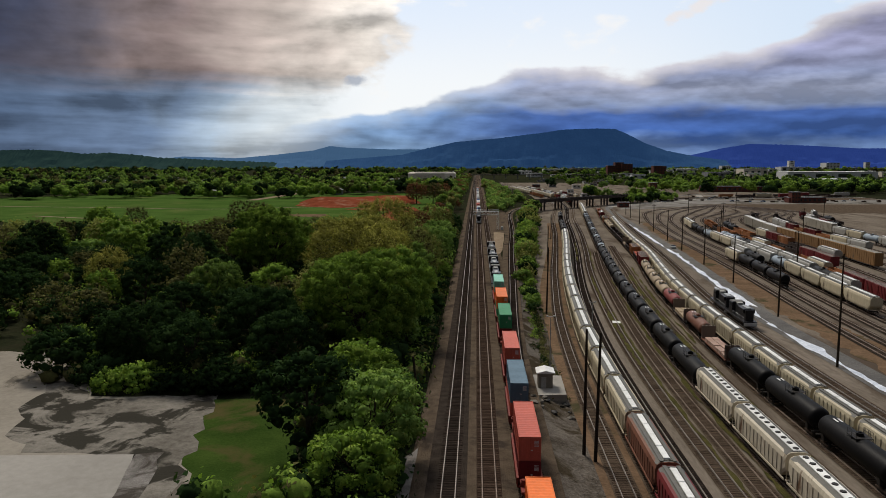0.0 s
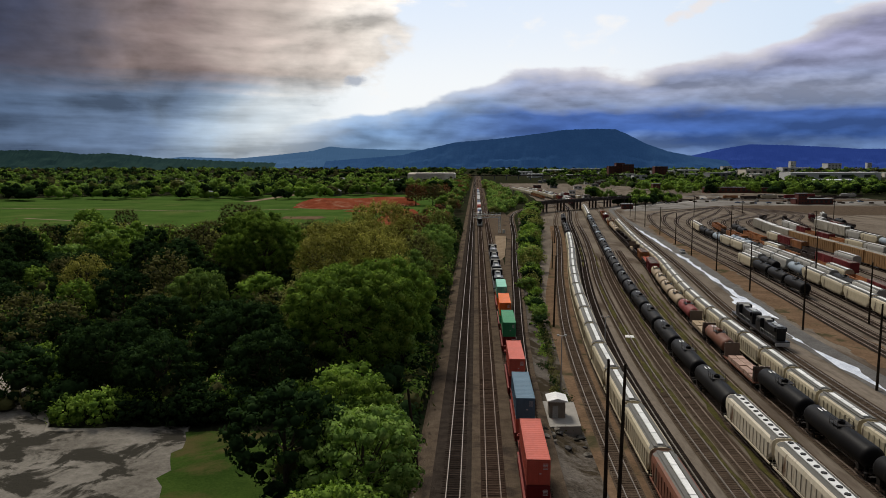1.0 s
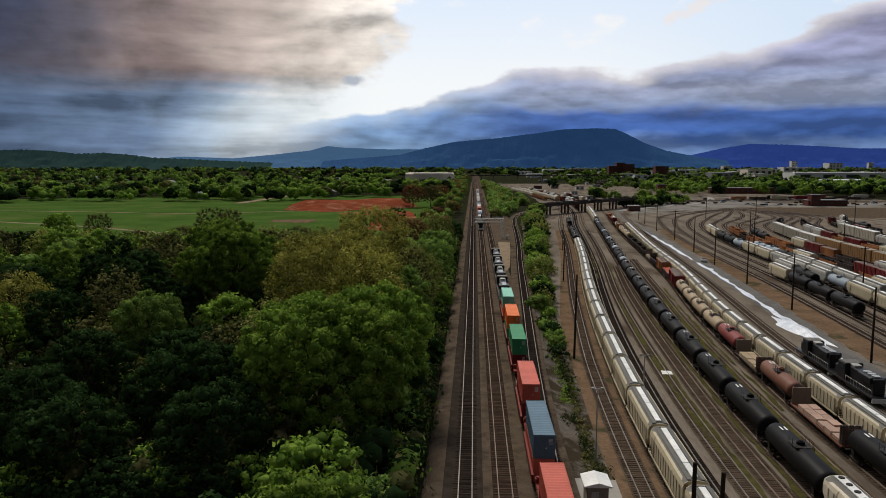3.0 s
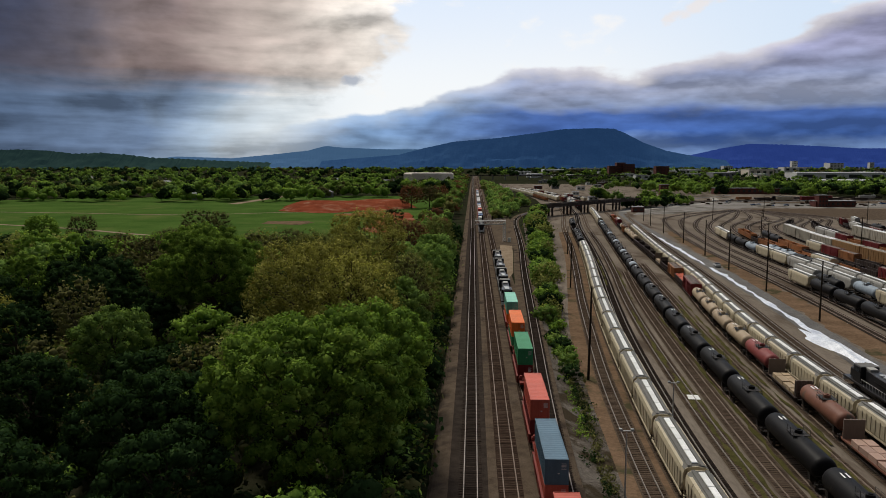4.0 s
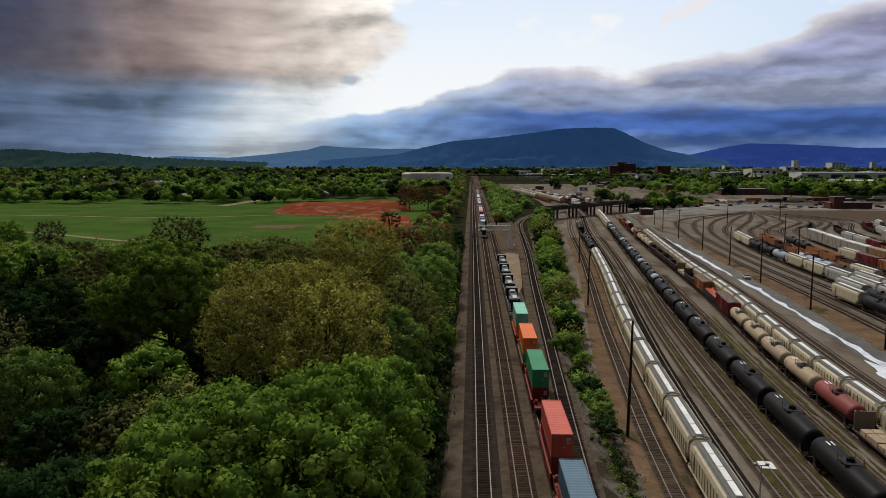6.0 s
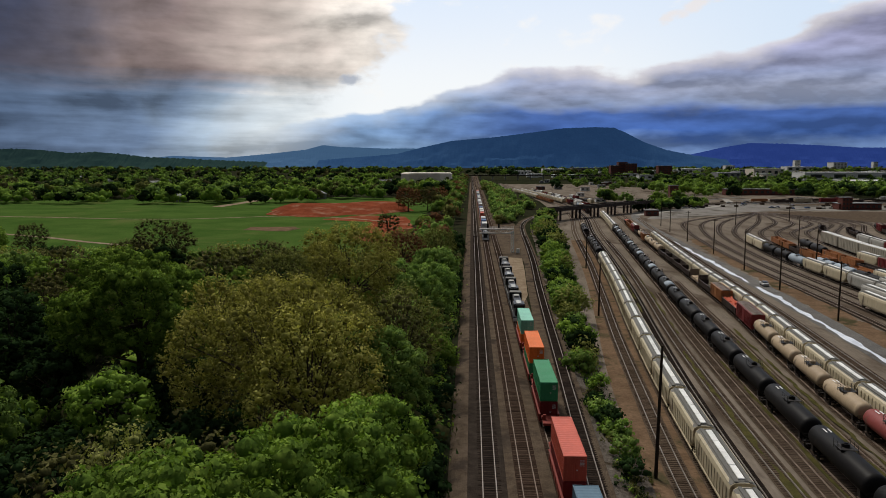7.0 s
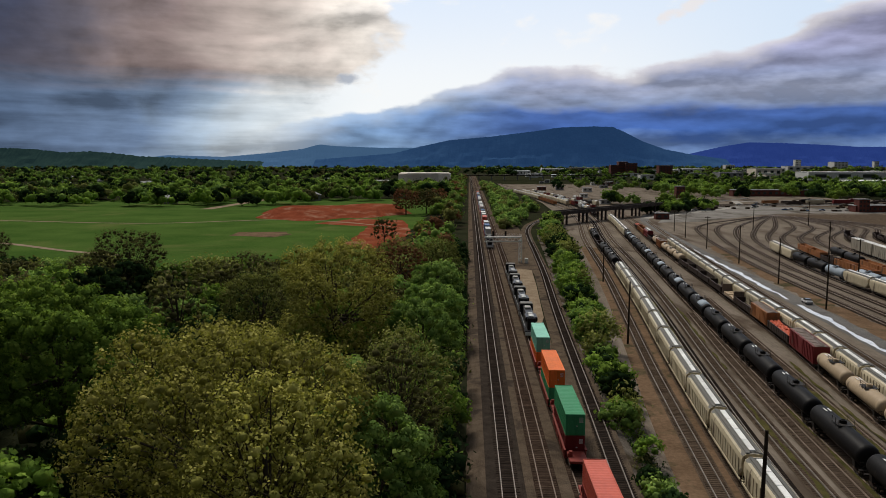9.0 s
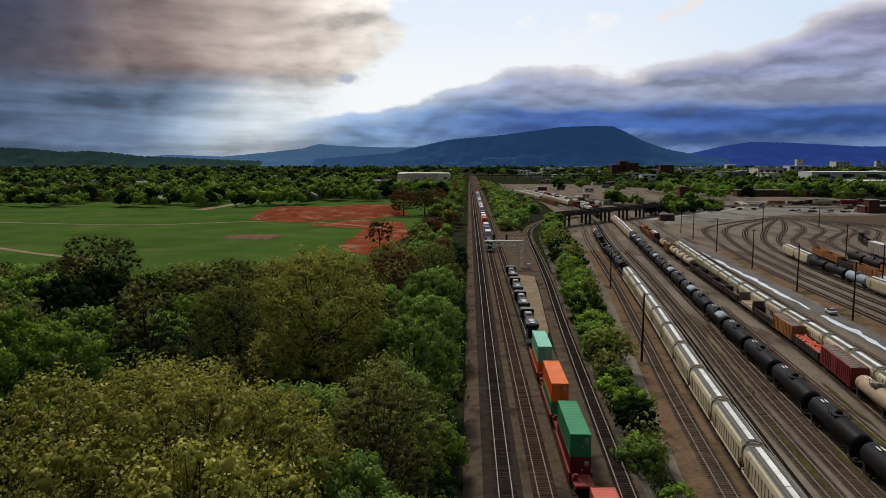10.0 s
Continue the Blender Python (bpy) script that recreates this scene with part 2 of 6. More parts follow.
M["oil_bed"] = surface("oil_black_track_bed", (0.014, 0.011, 0.010), (0.030, 0.024, 0.020), 0.95, 0.6, fine=12, bump=0.6)
M["yard_bed"] = surface("brown_yard_ballast", (0.060, 0.044, 0.032), (0.125, 0.095, 0.070), 0.95, 0.4, fine=12, bump=0.6)
M["weeds"] = surface("yellow_green_weeds", (0.05, 0.05, 0.018), (0.115, 0.10, 0.038), 0.95, 0.6, fine=10, bump=0.9)
M["tie"] = surface("weathered_ties", (0.035, 0.024, 0.018), (0.085, 0.06, 0.045), 0.9, 1.0, island=0.4)
M["tie_dark"] = surface("oiled_ties", (0.018, 0.013, 0.011), (0.045, 0.034, 0.027), 0.9, 1.0, island=0.4)
M["rail"] = surface("polished_rail", (0.17, 0.145, 0.125), (0.29, 0.255, 0.23), 0.5, 0.5, metal=0.55, bump=0)
M["rail_rust"] = surface("rusty_rail", (0.13, 0.095, 0.075), (0.27, 0.21, 0.17), 0.6, 0.3, metal=0.2, bump=0.1)
M["road"] = surface("worn_asphalt", (0.075, 0.072, 0.068), (0.15, 0.14, 0.13), 0.85, 0.1, fine=20, stain=(0.07, 0.065, 0.06), stain_scale=0.05)
M["apron"] = surface("pale_gravel_apron", (0.13, 0.12, 0.11), (0.27, 0.255, 0.235), 0.95, 0.06, fine=20, bump=0.2, stain=(0.085, 0.075, 0.062), stain_scale=0.03, stain_at=(0.5, 0.62))
M["wet"] = surface("glossy_white_patch", (0.42, 0.46, 0.54), (0.85, 0.88, 0.93), 0.35, 0.35, bump=0.2, spec=0.6)
M["concrete"] = surface("stained_concrete", (0.205, 0.182, 0.15), (0.30, 0.272, 0.228), 0.9, 0.06, fine=20, bump=0.1, stain=(0.13, 0.115, 0.095), stain_scale=0.075, stain_at=(0.55, 0.60))
M["concrete_clean"] = surface("pale_concrete", (0.26, 0.245, 0.22), (0.34, 0.32, 0.29), 0.9, 0.05, fine=20, bump=0.1)
M["concrete_broken"] = surface("broken_concrete", (0.10, 0.09, 0.075), (0.24, 0.22, 0.19), 0.95, 0.12, fine=10, bump=0.4, stain=(0.04, 0.037, 0.03), stain_scale=0.13, stain_at=(0.49, 0.56))
M["bark"] = surface("bark", (0.035, 0.028, 0.02), (0.08, 0.065, 0.05), 0.95, 2.0, local=True)
M["pole"] = surface("creosoted_pole", (0.022, 0.017, 0.013), (0.05, 0.04, 0.03), 0.9, 1.0, local=True)
M["steel"] = surface("galvanised_steel", (0.30, 0.31, 0.31), (0.50, 0.50, 0.49), 0.5, 0.8, metal=0.6, bump=0.05)
M["black_iron"] = surface("black_iron", (0.012, 0.011, 0.010), (0.035, 0.030, 0.027), 0.6, 0.8, local=True)
M["truck"] = surface("rusty_truck", (0.025, 0.018, 0.014), (0.07, 0.048, 0.036), 0.8, 1.0, local=True)
M["bridge"] = surface("dark_girder", (0.022, 0.017, 0.015), (0.06, 0.045, 0.038), 0.75, 0.3)
M["glass"] = surface("dark_window", (0.02, 0.025, 0.03), (0.05, 0.055, 0.06), 0.12, 0.3, bump=0, spec=0.6)
M["white"] = surface("white_paint", (0.62, 0.62, 0.60), (0.82, 0.82, 0.80), 0.6, 0.5, bump=0.05)
M["pink_white"] = surface("cream_cladding", (0.74, 0.65, 0.54), (0.86, 0.78, 0.67), 0.7, 0.05, bump=0.05)
M["brick"] = surface("red_brick", (0.085, 0.027, 0.023), (0.15, 0.050, 0.040), 0.85, 0.2, bump=0.1)
M["roof_grey"] = surface("grey_roof", (0.16, 0.16, 0.165), (0.30, 0.30, 0.31), 0.8, 0.2)
# ridge colours carry the blue of distance haze
M["hill"] = surface("haze_blue_ridge", (0.016, 0.040, 0.085), (0.034, 0.072, 0.13), 1.0, 0.008, fine=12, bump=0.0, spec=0.0)
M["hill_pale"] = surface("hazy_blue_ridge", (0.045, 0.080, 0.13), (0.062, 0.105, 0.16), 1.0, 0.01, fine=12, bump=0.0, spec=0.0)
M["hill_far"] = surface("far_haze_ridge", (0.022, 0.045, 0.15), (0.034, 0.06, 0.185), 1.0, 0.006, fine=12, bump=0.0, spec=0.0)
M["hill_near"] = surface("dark_wooded_hill_haze", (0.014, 0.030, 0.026), (0.032, 0.058, 0.045), 1.0, 0.02, fine=12, bump=0.0, spec=0.0)
# each ridge also emits a faint blue that stands in for haze
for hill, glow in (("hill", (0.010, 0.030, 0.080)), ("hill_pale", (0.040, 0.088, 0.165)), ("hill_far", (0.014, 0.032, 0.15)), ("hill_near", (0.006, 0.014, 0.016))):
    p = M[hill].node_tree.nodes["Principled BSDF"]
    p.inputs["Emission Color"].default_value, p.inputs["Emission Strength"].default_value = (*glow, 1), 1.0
LEAF_COLOURS = {
    "green": ("oak_leaves", (0.046, 0.094, 0.019), (0.168, 0.262, 0.045), (0.354, 0.450, 0.087)),
    "light": ("maple_leaves", (0.055, 0.113, 0.027), (0.178, 0.271, 0.066), (0.330, 0.411, 0.111)),
    "gold": ("budding_golden_leaves", (0.112, 0.111, 0.024), (0.310, 0.295, 0.075), (0.600, 0.547, 0.183)),
    "yellow": ("yellow_green_leaves", (0.085, 0.102, 0.029), (0.220, 0.233, 0.072), (0.355, 0.350, 0.123)),
    # near-black tone: dark trees, and shade put into the near woods' colour
    "dark": ("dark_shaded_leaves", (0.008, 0.018, 0.008), (0.021, 0.041, 0.014), (0.045, 0.075, 0.026)),
    "brown": ("bare_twigs_and_buds", (0.048, 0.048, 0.021), (0.109, 0.106, 0.042), (0.175, 0.171, 0.062)),
    "red": ("red_bud_leaves", (0.079, 0.039, 0.021), (0.186, 0.090, 0.048), (0.265, 0.140, 0.066)),
}
LEAF = {k: foliage(*v) for k, v in LEAF_COLOURS.items()}


def paint(name, col, rust=0.0, rough=0.55, spec=0.15, vary=0.12, dirt=(0.10, 0.075, 0.055), scale=0.35):
    d = tuple(c * 0.78 for c in col)
    at = (0.70 - 0.25 * rust, 0.86 - 0.25 * rust)
    return surface(name, d, col, rough, scale, vary=vary, local=True, bump=0.04, stain=dirt, stain_scale=0.5, stain_at=at, stretch=(1.0, 1.0, 0.35), spec=spec)


PAINT = {
    "cream": paint("cream_hopper_paint", (0.50, 0.435, 0.305), 0.5),
    "beige": paint("beige_hopper_paint", (0.56, 0.50, 0.39), 0.5, dirt=(0.13, 0.075, 0.045)),
    "grey": paint("grey_hopper_paint", (0.36, 0.35, 0.32), 0.5),
    "roof": paint("dusty_roof_paint", (0.135, 0.13, 0.115), 0.4),
    "hatch": paint("white_roof_walk", (0.84, 0.84, 0.82), 0.05),
    "black": paint("black_tank_paint", (0.011, 0.0105, 0.011), 0.12, 0.5, 0.06, dirt=(0.05, 0.042, 0.036)),
    "black_gloss": paint("black_engine_paint", (0.018, 0.018, 0.02), 0.2, 0.35, dirt=(0.05, 0.045, 0.04)),
    "tan": paint("tan_tank_paint", (0.42, 0.32, 0.21), 0.5),
    "rust": paint("rusty_tank_paint", (0.20, 0.085, 0.055), 0.6),
    "red": paint("red_tank_paint", (0.24, 0.055, 0.05), 0.35),
    "maroon": paint("maroon_boxcar_paint", (0.19, 0.030, 0.032), 0.3),
    "box_roof": paint("brown_boxcar_roof", (0.22, 0.17, 0.14), 0.6),
    "orange": paint("orange_gondola_paint", (0.36, 0.15, 0.06), 0.5),
    "rack": paint("weathered_autorack_paint", (0.36, 0.33, 0.27), 0.4),
    "rack_orange": paint("faded_orange_autorack_paint", (0.30, 0.17, 0.075), 0.4),
    "dark_brown": paint("dark_gondola_paint", (0.055, 0.040, 0.035), 0.5),
    "c_red": paint("coral_container_paint", (0.58, 0.13, 0.09), 0.0),
    "c_dred": paint("dark_red_container_paint", (0.17, 0.022, 0.024), 0.15),
    "c_orange": paint("orange_container_paint", (0.88, 0.20, 0.045), 0.0),
    "c_green": paint("green_container_paint", (0.05, 0.29, 0.13), 0.0),
    "c_teal": paint("teal_container_paint", (0.24, 0.55, 0.43), 0.0),
    "c_blue": paint("slate_blue_container_paint", (0.10, 0.17, 0.23), 0.15),
    "c_navy": paint("navy_container_paint", (0.05, 0.11, 0.25), 0.15),
    "c_white": paint("white_container_paint", (0.62, 0.62, 0.62), 0.2),
    "well": paint("red_well_car_paint", (0.22, 0.04, 0.03), 0.4),
    "lumber": paint("wrapped_lumber", (0.42, 0.28, 0.22), 0.2),
    "pipe": paint("orange_red_loads", (0.55, 0.10, 0.045), 0.2),
    "blue_tank": paint("pale_blue_tank_paint", (0.30, 0.36, 0.42), 0.3),
}

# ---- mesh helpers ----
def finish(bm, name, material, smooth_it=False):
    me = bpy.data.meshes.new(name)
    bmesh.ops.recalc_face_normals(bm, faces=bm.faces[:])
    bm.to_mesh(me)
    bm.free()
    me.materials.append(material)
    if smooth_it:
        me.polygons.foreach_set("use_smooth", [True] * len(me.polygons))
    return me


def part(name, bm, material, parent, label="", smooth_it=False):
    ob = new(name, finish(bm, name, material, smooth_it))
    ob.parent = parent
    if label:
        tagged(ob, label)
    return ob


def thing(name, label, category, group="", m=None):
    ob = new(name)
    ob.empty_display_size = 0.3
    tagged(ob, label, category, group)
    if m is not None:
        ob.matrix_basis = m
    return ob


def solid(name, bm, material, label="", category="", kind="", group=""):
    return tagged(new(name, finish(bm, name, material)), label, category, group, kind)


def box(bm, c, s, rx=0, ry=0, rz=0, bevel=0.0):
    r = bmesh.ops.create_cube(bm, size=1.0, matrix=pose(*c, rx, ry, rz) @ Matrix.Diagonal((*s, 1)))
    if bevel:
        edges = list({e for v in r["verts"] for e in v.link_edges})
        bmesh.ops.bevel(bm, geom=edges, offset=bevel, segments=1, affect="EDGES")
    return bm


def rod(bm, a, b, r, r2=None, seg=8):
    a, b = Vector(a), Vector(b)
    d = b - a
    m = Matrix.Translation((a + b) / 2) @ d.to_track_quat("Z", "Y").to_matrix().to_4x4()
    bmesh.ops.create_cone(bm, cap_ends=True, segments=seg, radius1=r, radius2=r if r2 is None else r2, depth=d.length, matrix=m)
    return bm


def loft(bm, sections, cap=True):
    """Closed rings of equal size joined one after another."""
    rings = [[bm.verts.new(p) for p in ring] for ring in sections]
    for a, b in zip(rings, rings[1:]):
        for i in range(len(a)):
            j = (i + 1) % len(a)
            bm.faces.new((a[i], a[j], b[j], b[i]))
    if cap:
        bm.faces.new(rings[0])
        bm.faces.new(rings[-1])
    return bm


def B():
    return bmesh.new()


# ---- ground ----
YARD = -2.5


def curve(points, step=4.0):
    """A smooth line through plan points, sampled evenly."""
    p = np.array(points, float)
    t = np.r_[0, np.cumsum(np.linalg.norm(np.diff(p, axis=0), axis=1))]
    g = np.gradient(p, t, axis=0)
    s = np.linspace(0, t[-1], max(2, int(t[-1] / step)))
    i = np.clip(np.searchsorted(t, s, "right") - 1, 0, len(t) - 2)
    h = (t[i + 1] - t[i])[:, None]
    u = ((s - t[i]) / (t[i + 1] - t[i]))[:, None]
    return (2 * u**3 - 3 * u**2 + 1) * p[i] + (u**3 - 2 * u**2 + u) * h * g[i] + (-2 * u**3 + 3 * u**2) * p[i + 1] + (u**3 - u**2) * h * g[i + 1]


def bank_x(y):
    """Where the main line's bank starts to fall to the yard."""
    return float(np.interp(y, [-300, 0, 90, 180, 230, 300, 360, 430, 520, 700, 1000], [11.5, 11.5, 15.0, 20.5, 24.0, 28.0, 31.0, 40.0, 55.0, 60.0, 40.0]))


def ground_z(x, y):
    left = np.interp(x, [-40, -8, -5.0, -3.4], [-1.6, -1.1, -0.9, -0.32])
    b = bank_x(y)
    right = np.interp(x, [b, b + 5.5], [0.0, YARD + 0.32]) - 0.0
    z = left + right
    if y > 1200:
        z = z * max(0.3, 1 - (y - 1200) / 1500) - 0.2
    return float(z)


def make_ground():
    xs = sorted(set([-4700, -3500, -2500, -1600, -1000, -600, -400, -300, -200, -150, -100, -70, -50, -40, -30, -20, -12, -8, -6.5, -5, -4, -3.4] + list(range(-2, 80, 2)) + [90, 110, 150, 200, 260, 330, 420, 550, 800, 1200, 1700, 2300, 3000, 3900, 4700]))
    ys = list(range(-400, 600, 12)) + [650, 720, 800, 900, 1000, 1150, 1300, 1500, 1750, 2000, 2400, 2800, 3300, 3900, 4700]
    verts = [(x, y, ground_z(x, y)) for y in ys for x in xs]
    n = len(xs)
    faces = [(j * n + i, j * n + i + 1, (j + 1) * n + i + 1, (j + 1) * n + i) for j in range(len(ys) - 1) for i in range(n - 1)]
    me = bpy.data.meshes.new("ground")
    me.from_pydata(verts, [], faces)
    me.materials.append(M["soil"])
    return tagged(new("ground", me), "dark woodland soil reaching to the horizon", "ground", kind="structure")


def ragged_line(outline, amp, step=2.5):
    """The outline with its edges broken up."""
    out = []
    for (x0, y0), (x1, y1) in zip(outline, outline[1:] + outline[:1]):
        n = max(1, min(60, int(math.hypot(x1 - x0, y1 - y0) / step)))
        for i in range(n):
            x, y = x0 + (x1 - x0) * i / n, y0 + (y1 - y0) * i / n
            w = noise.noise_vector(Vector((x * 0.21, y * 0.21, 4.0))) + 0.6 * noise.noise_vector(Vector((x * 0.7, y * 0.7, 9.0)))
            out.append((x + w.x * amp, y + w.y * amp))
    return out


def sheet(name, outline, z, material, label, category="ground", thick=0.06, ragged=0.0):
    """A flat patch with a kerb-thin edge, laid on the ground."""
    bm = B()
    if ragged:
        outline = ragged_line(outline, ragged, 2.5 if ragged < 3 else 8)
    if callable(z):
        vs = [bm.verts.new((x, y, z(x, y))) for x, y in outline]
    else:
        vs = [bm.verts.new((x, y, z)) for x, y in outline]
    f = bm.faces.new(vs)
    r = bmesh.ops.extrude_face_region(bm, geom=[f])
    bmesh.ops.translate(bm, verts=[v for v in r["geom"] if isinstance(v, bmesh.types.BMVert)], vec=(0, 0, -thick))
    bmesh.ops.triangulate(bm, faces=bm.faces[:])
    return solid(name, bm, material, label, category, "structure")


def strip(name, line, left, right, zf, material, label, category="ground", kind="structure"):
    """A band along a plan line; left and right are offsets, zf gives heights for (offset share, point)."""
    bm = B()
    d = np.gradient(line, axis=0)
    d /= np.linalg.norm(d, axis=1)[:, None]
    nrm = np.stack([d[:, 1], -d[:, 0]], 1)
    rows = []
    for k in range(len(line)):
        lo = left[k] if hasattr(left, "__len__") else left
        hi = right[k] if hasattr(right, "__len__") else right
        rows.append([bm.verts.new((*(line[k] + nrm[k] * o), zf(o, line[k]))) for o in np.linspace(lo, hi, 5)])
    for a, b in zip(rows, rows[1:]):
        for i in range(4):
            bm.faces.new((a[i], a[i + 1], b[i + 1], b[i]))
    bmesh.ops.recalc_face_normals(bm, faces=bm.faces[:])
    if bm.faces[0].normal.z < 0:
        bmesh.ops.reverse_faces(bm, faces=bm.faces[:])
    me = bpy.data.meshes.new(name)
    bm.to_mesh(me)
    bm.free()
    me.materials.append(material)
    return tagged(new(name, me), label, category, kind=kind)


make_ground()
edge_y = list(range(-300, 1001, 30))
yard_left = [(bank_x(y) + 5.6, y) for y in edge_y]
sheet("yard_ground", yard_left + [(30, 1250), (170, 1250), (300, 1000), (420, 700), (420, -300)], YARD + 0.1, M["yard"], "grey-brown cinder ground of the freight yard", thick=0.1)
bank_line = np.array([(bank_x(y), y) for y in range(-300, 440, 8)])
strip("cinder_bank", bank_line, -1.2, 6.5, lambda o, p: float(np.interp(o, [-1.2, 0, 5.5, 6.5], [-0.20, -0.22, YARD + 0.12, YARD + 0.14])), M["slope"], "dark cinder bank falling from the main line to the yard")
dirt = curve([(19.5, -300), (17.6, -52), (18.8, 18), (23.0, 88), (29, 140), (36, 200), (48, 330)], 8)
strip("dirt_strip", dirt, -0.6, 8.5, lambda o, p: YARD + 0.15, M["brown_dirt"], "brown dirt strip beside the outer yard track")
sheet("dirt_patch", [(11.2, 150), (13.6, 165), (16.2, 215), (17.2, 243), (12.0, 246), (11.0, 200)], -0.16, M["tan_earth"], "pale worn dirt between the tracks", thick=0.1)
shoulder = np.array([(-4.6, y) for y in range(-300, 1300, 10)], float)
strip("track_shoulder", shoulder, -0.3, 1.4, lambda o, p: float(np.interp(o, [-0.3, 0.3, 1.4], [-0.80, -0.36, -0.24])), M["ballast"], "brownish gravel shoulder of the main line")
main_bed = np.array([(4.3, y) for y in range(-300, 1900, 12)], float)
strip("main_ballast", main_bed, -7.6, 8.4, lambda o, p: -0.20, M["ballast"], "brown stone ballast of the main line")
for name, lo, hi, mat in (("track_one_ballast", -2.55, 2.0, "ballast_dark"),):
    strip(name, np.array([(0.0, y) for y in range(-300, 1900, 12)], float), lo, hi, lambda o, p: -0.185, M[mat], "dark oiled ballast under the first main track")

# ---- tracks ----
TRACKS = {
    "one": [(0, -300), (0, 400), (0, 1900)],
    "two": [(4.5, -300), (4.5, 400), (4.5, 1900)],
    "three": [(8.9, -300), (8.9, -60), (8.8, 60), (8.9, 200), (9.0, 330), (9.0, 1900)],
    "four": [(8.9, -150), (9.4, -60), (11.2, 20), (13.8, 82), (18.0, 180), (20.6, 230), (23.2, 300), (24.9, 352), (27.4, 392), (32, 424), (40, 456), (53, 493), (75, 530)],
    "A": [(20.6, -300), (20.5, -52), (21.0, -12), (21.9, 17), (23.5, 47), (27.0, 88), (30.3, 123), (36.8, 182), (43, 240), (55, 370), (68, 480), (74, 580), (66, 750), (48, 940), (26, 1300), (16, 1900)],
    "B": [(24.6, -300), (24.5, -52), (24.9, -12), (25.8, 17), (27.7, 47), (31.0, 88), (34.6, 123), (41.5, 182), (47.6, 240), (60, 370), (73, 480), (79, 580), (71, 750), (53, 940), (31, 1300), (20, 1900)],
    "C": [(28.6, -300), (28.5, -52), (28.9, -12), (29.8, 17), (31.7, 47), (35.2, 88), (39, 123), (46, 182), (52, 240), (64.5, 370), (77.5, 480), (84, 580), (76, 750), (58, 940), (36, 1300), (24, 1900)],
    "D": [(33.0, -300), (33.0, -52), (33.4, -12), (34.4, 17), (36.2, 47), (39.4, 88), (42.8, 123), (50, 182), (56.5, 240), (69, 370), (82, 480), (89, 580), (82, 750), (64, 940), (42, 1300), (28, 1900)],
    "E": [(36.5, -300), (36.4, -52), (36.9, -12), (38.0, 17), (40, 47), (43.4, 88), (46.8, 123), (54, 182)],
    "F": [(40.3, -300), (40.2, -52), (40.6, -12), (41.7, 18), (44.4, 62), (47.3, 98), (49.4, 119), (52.4, 149), (58.3, 203), (69, 299), (77, 370), (89, 480), (95, 580), (88, 750), (70, 940), (48, 1300)],
    "FG": [(45.4, -300), (45.3, -52), (45.8, -12), (47, 18), (49.8, 62), (53, 98), (55.4, 119), (58.5, 149), (64.5, 203)],
    "G": [(50.6, -300), (50.4, -52), (50.5, -12), (51.6, 20), (53.9, 52), (56.6, 83), (60.2, 112), (64.8, 144), (71, 203), (80, 299), (88, 370), (101, 480), (108, 580), (101, 750), (82, 940)],
    "H": [(55, -300), (54.8, -52), (54.9, -12), (56.1, 17), (57.8, 52), (60.2, 80), (64.2, 112), (68.5, 144), (73.8, 203), (84.5, 299), (93, 370), (106, 480), (114, 580)],
    "I": [(64.5, -300), (64.3, -52), (64.4, -12), (65.0, 17), (66.6, 52), (69.2, 80), (73, 112), (77.5, 150), (83, 203), (93, 299), (100.5, 370), (114, 480)],
}
for k, (a, b, c, d) in enumerate([(80, 106, 118, 135), (85, 112, 126, 147), (90, 118, 134, 159), (95, 124, 142, 170), (100, 130, 149, 181), (105, 136, 156, 192), (113, 144, 165, 203), (121, 152, 173, 214), (129, 160, 181, 220), (138, 168, 189, 226), (147, 176, 197, 232), (156, 184, 204, 238), (166, 194, 213, 243), (176, 204, 222, 248), (187, 214, 231, 252)]):
    TRACKS["J%d" % k] = [(a, -40), (a + 6, 40), (a + 0.45 * (b - a) + 4, 140), (b, 280), (c, 370), (d, 440), (216 + k * 0.5, 535)]
for k in range(4):
    TRACKS["L%d" % k] = [(112 + 7 * k, 590 + 2 * k), (160 + 6 * k, 634 - 3 * k), (220 + 5 * k, 668 - 7 * k), (300, 693 - 9 * k), (415, 712 - 10 * k)]
LINES = {k: curve(v, 4.0) for k, v in TRACKS.items()}
ON_MAIN = ("one", "two", "three", "four")


def rail_z(key):
    return 0.0 if key in ON_MAIN else YARD + 0.42


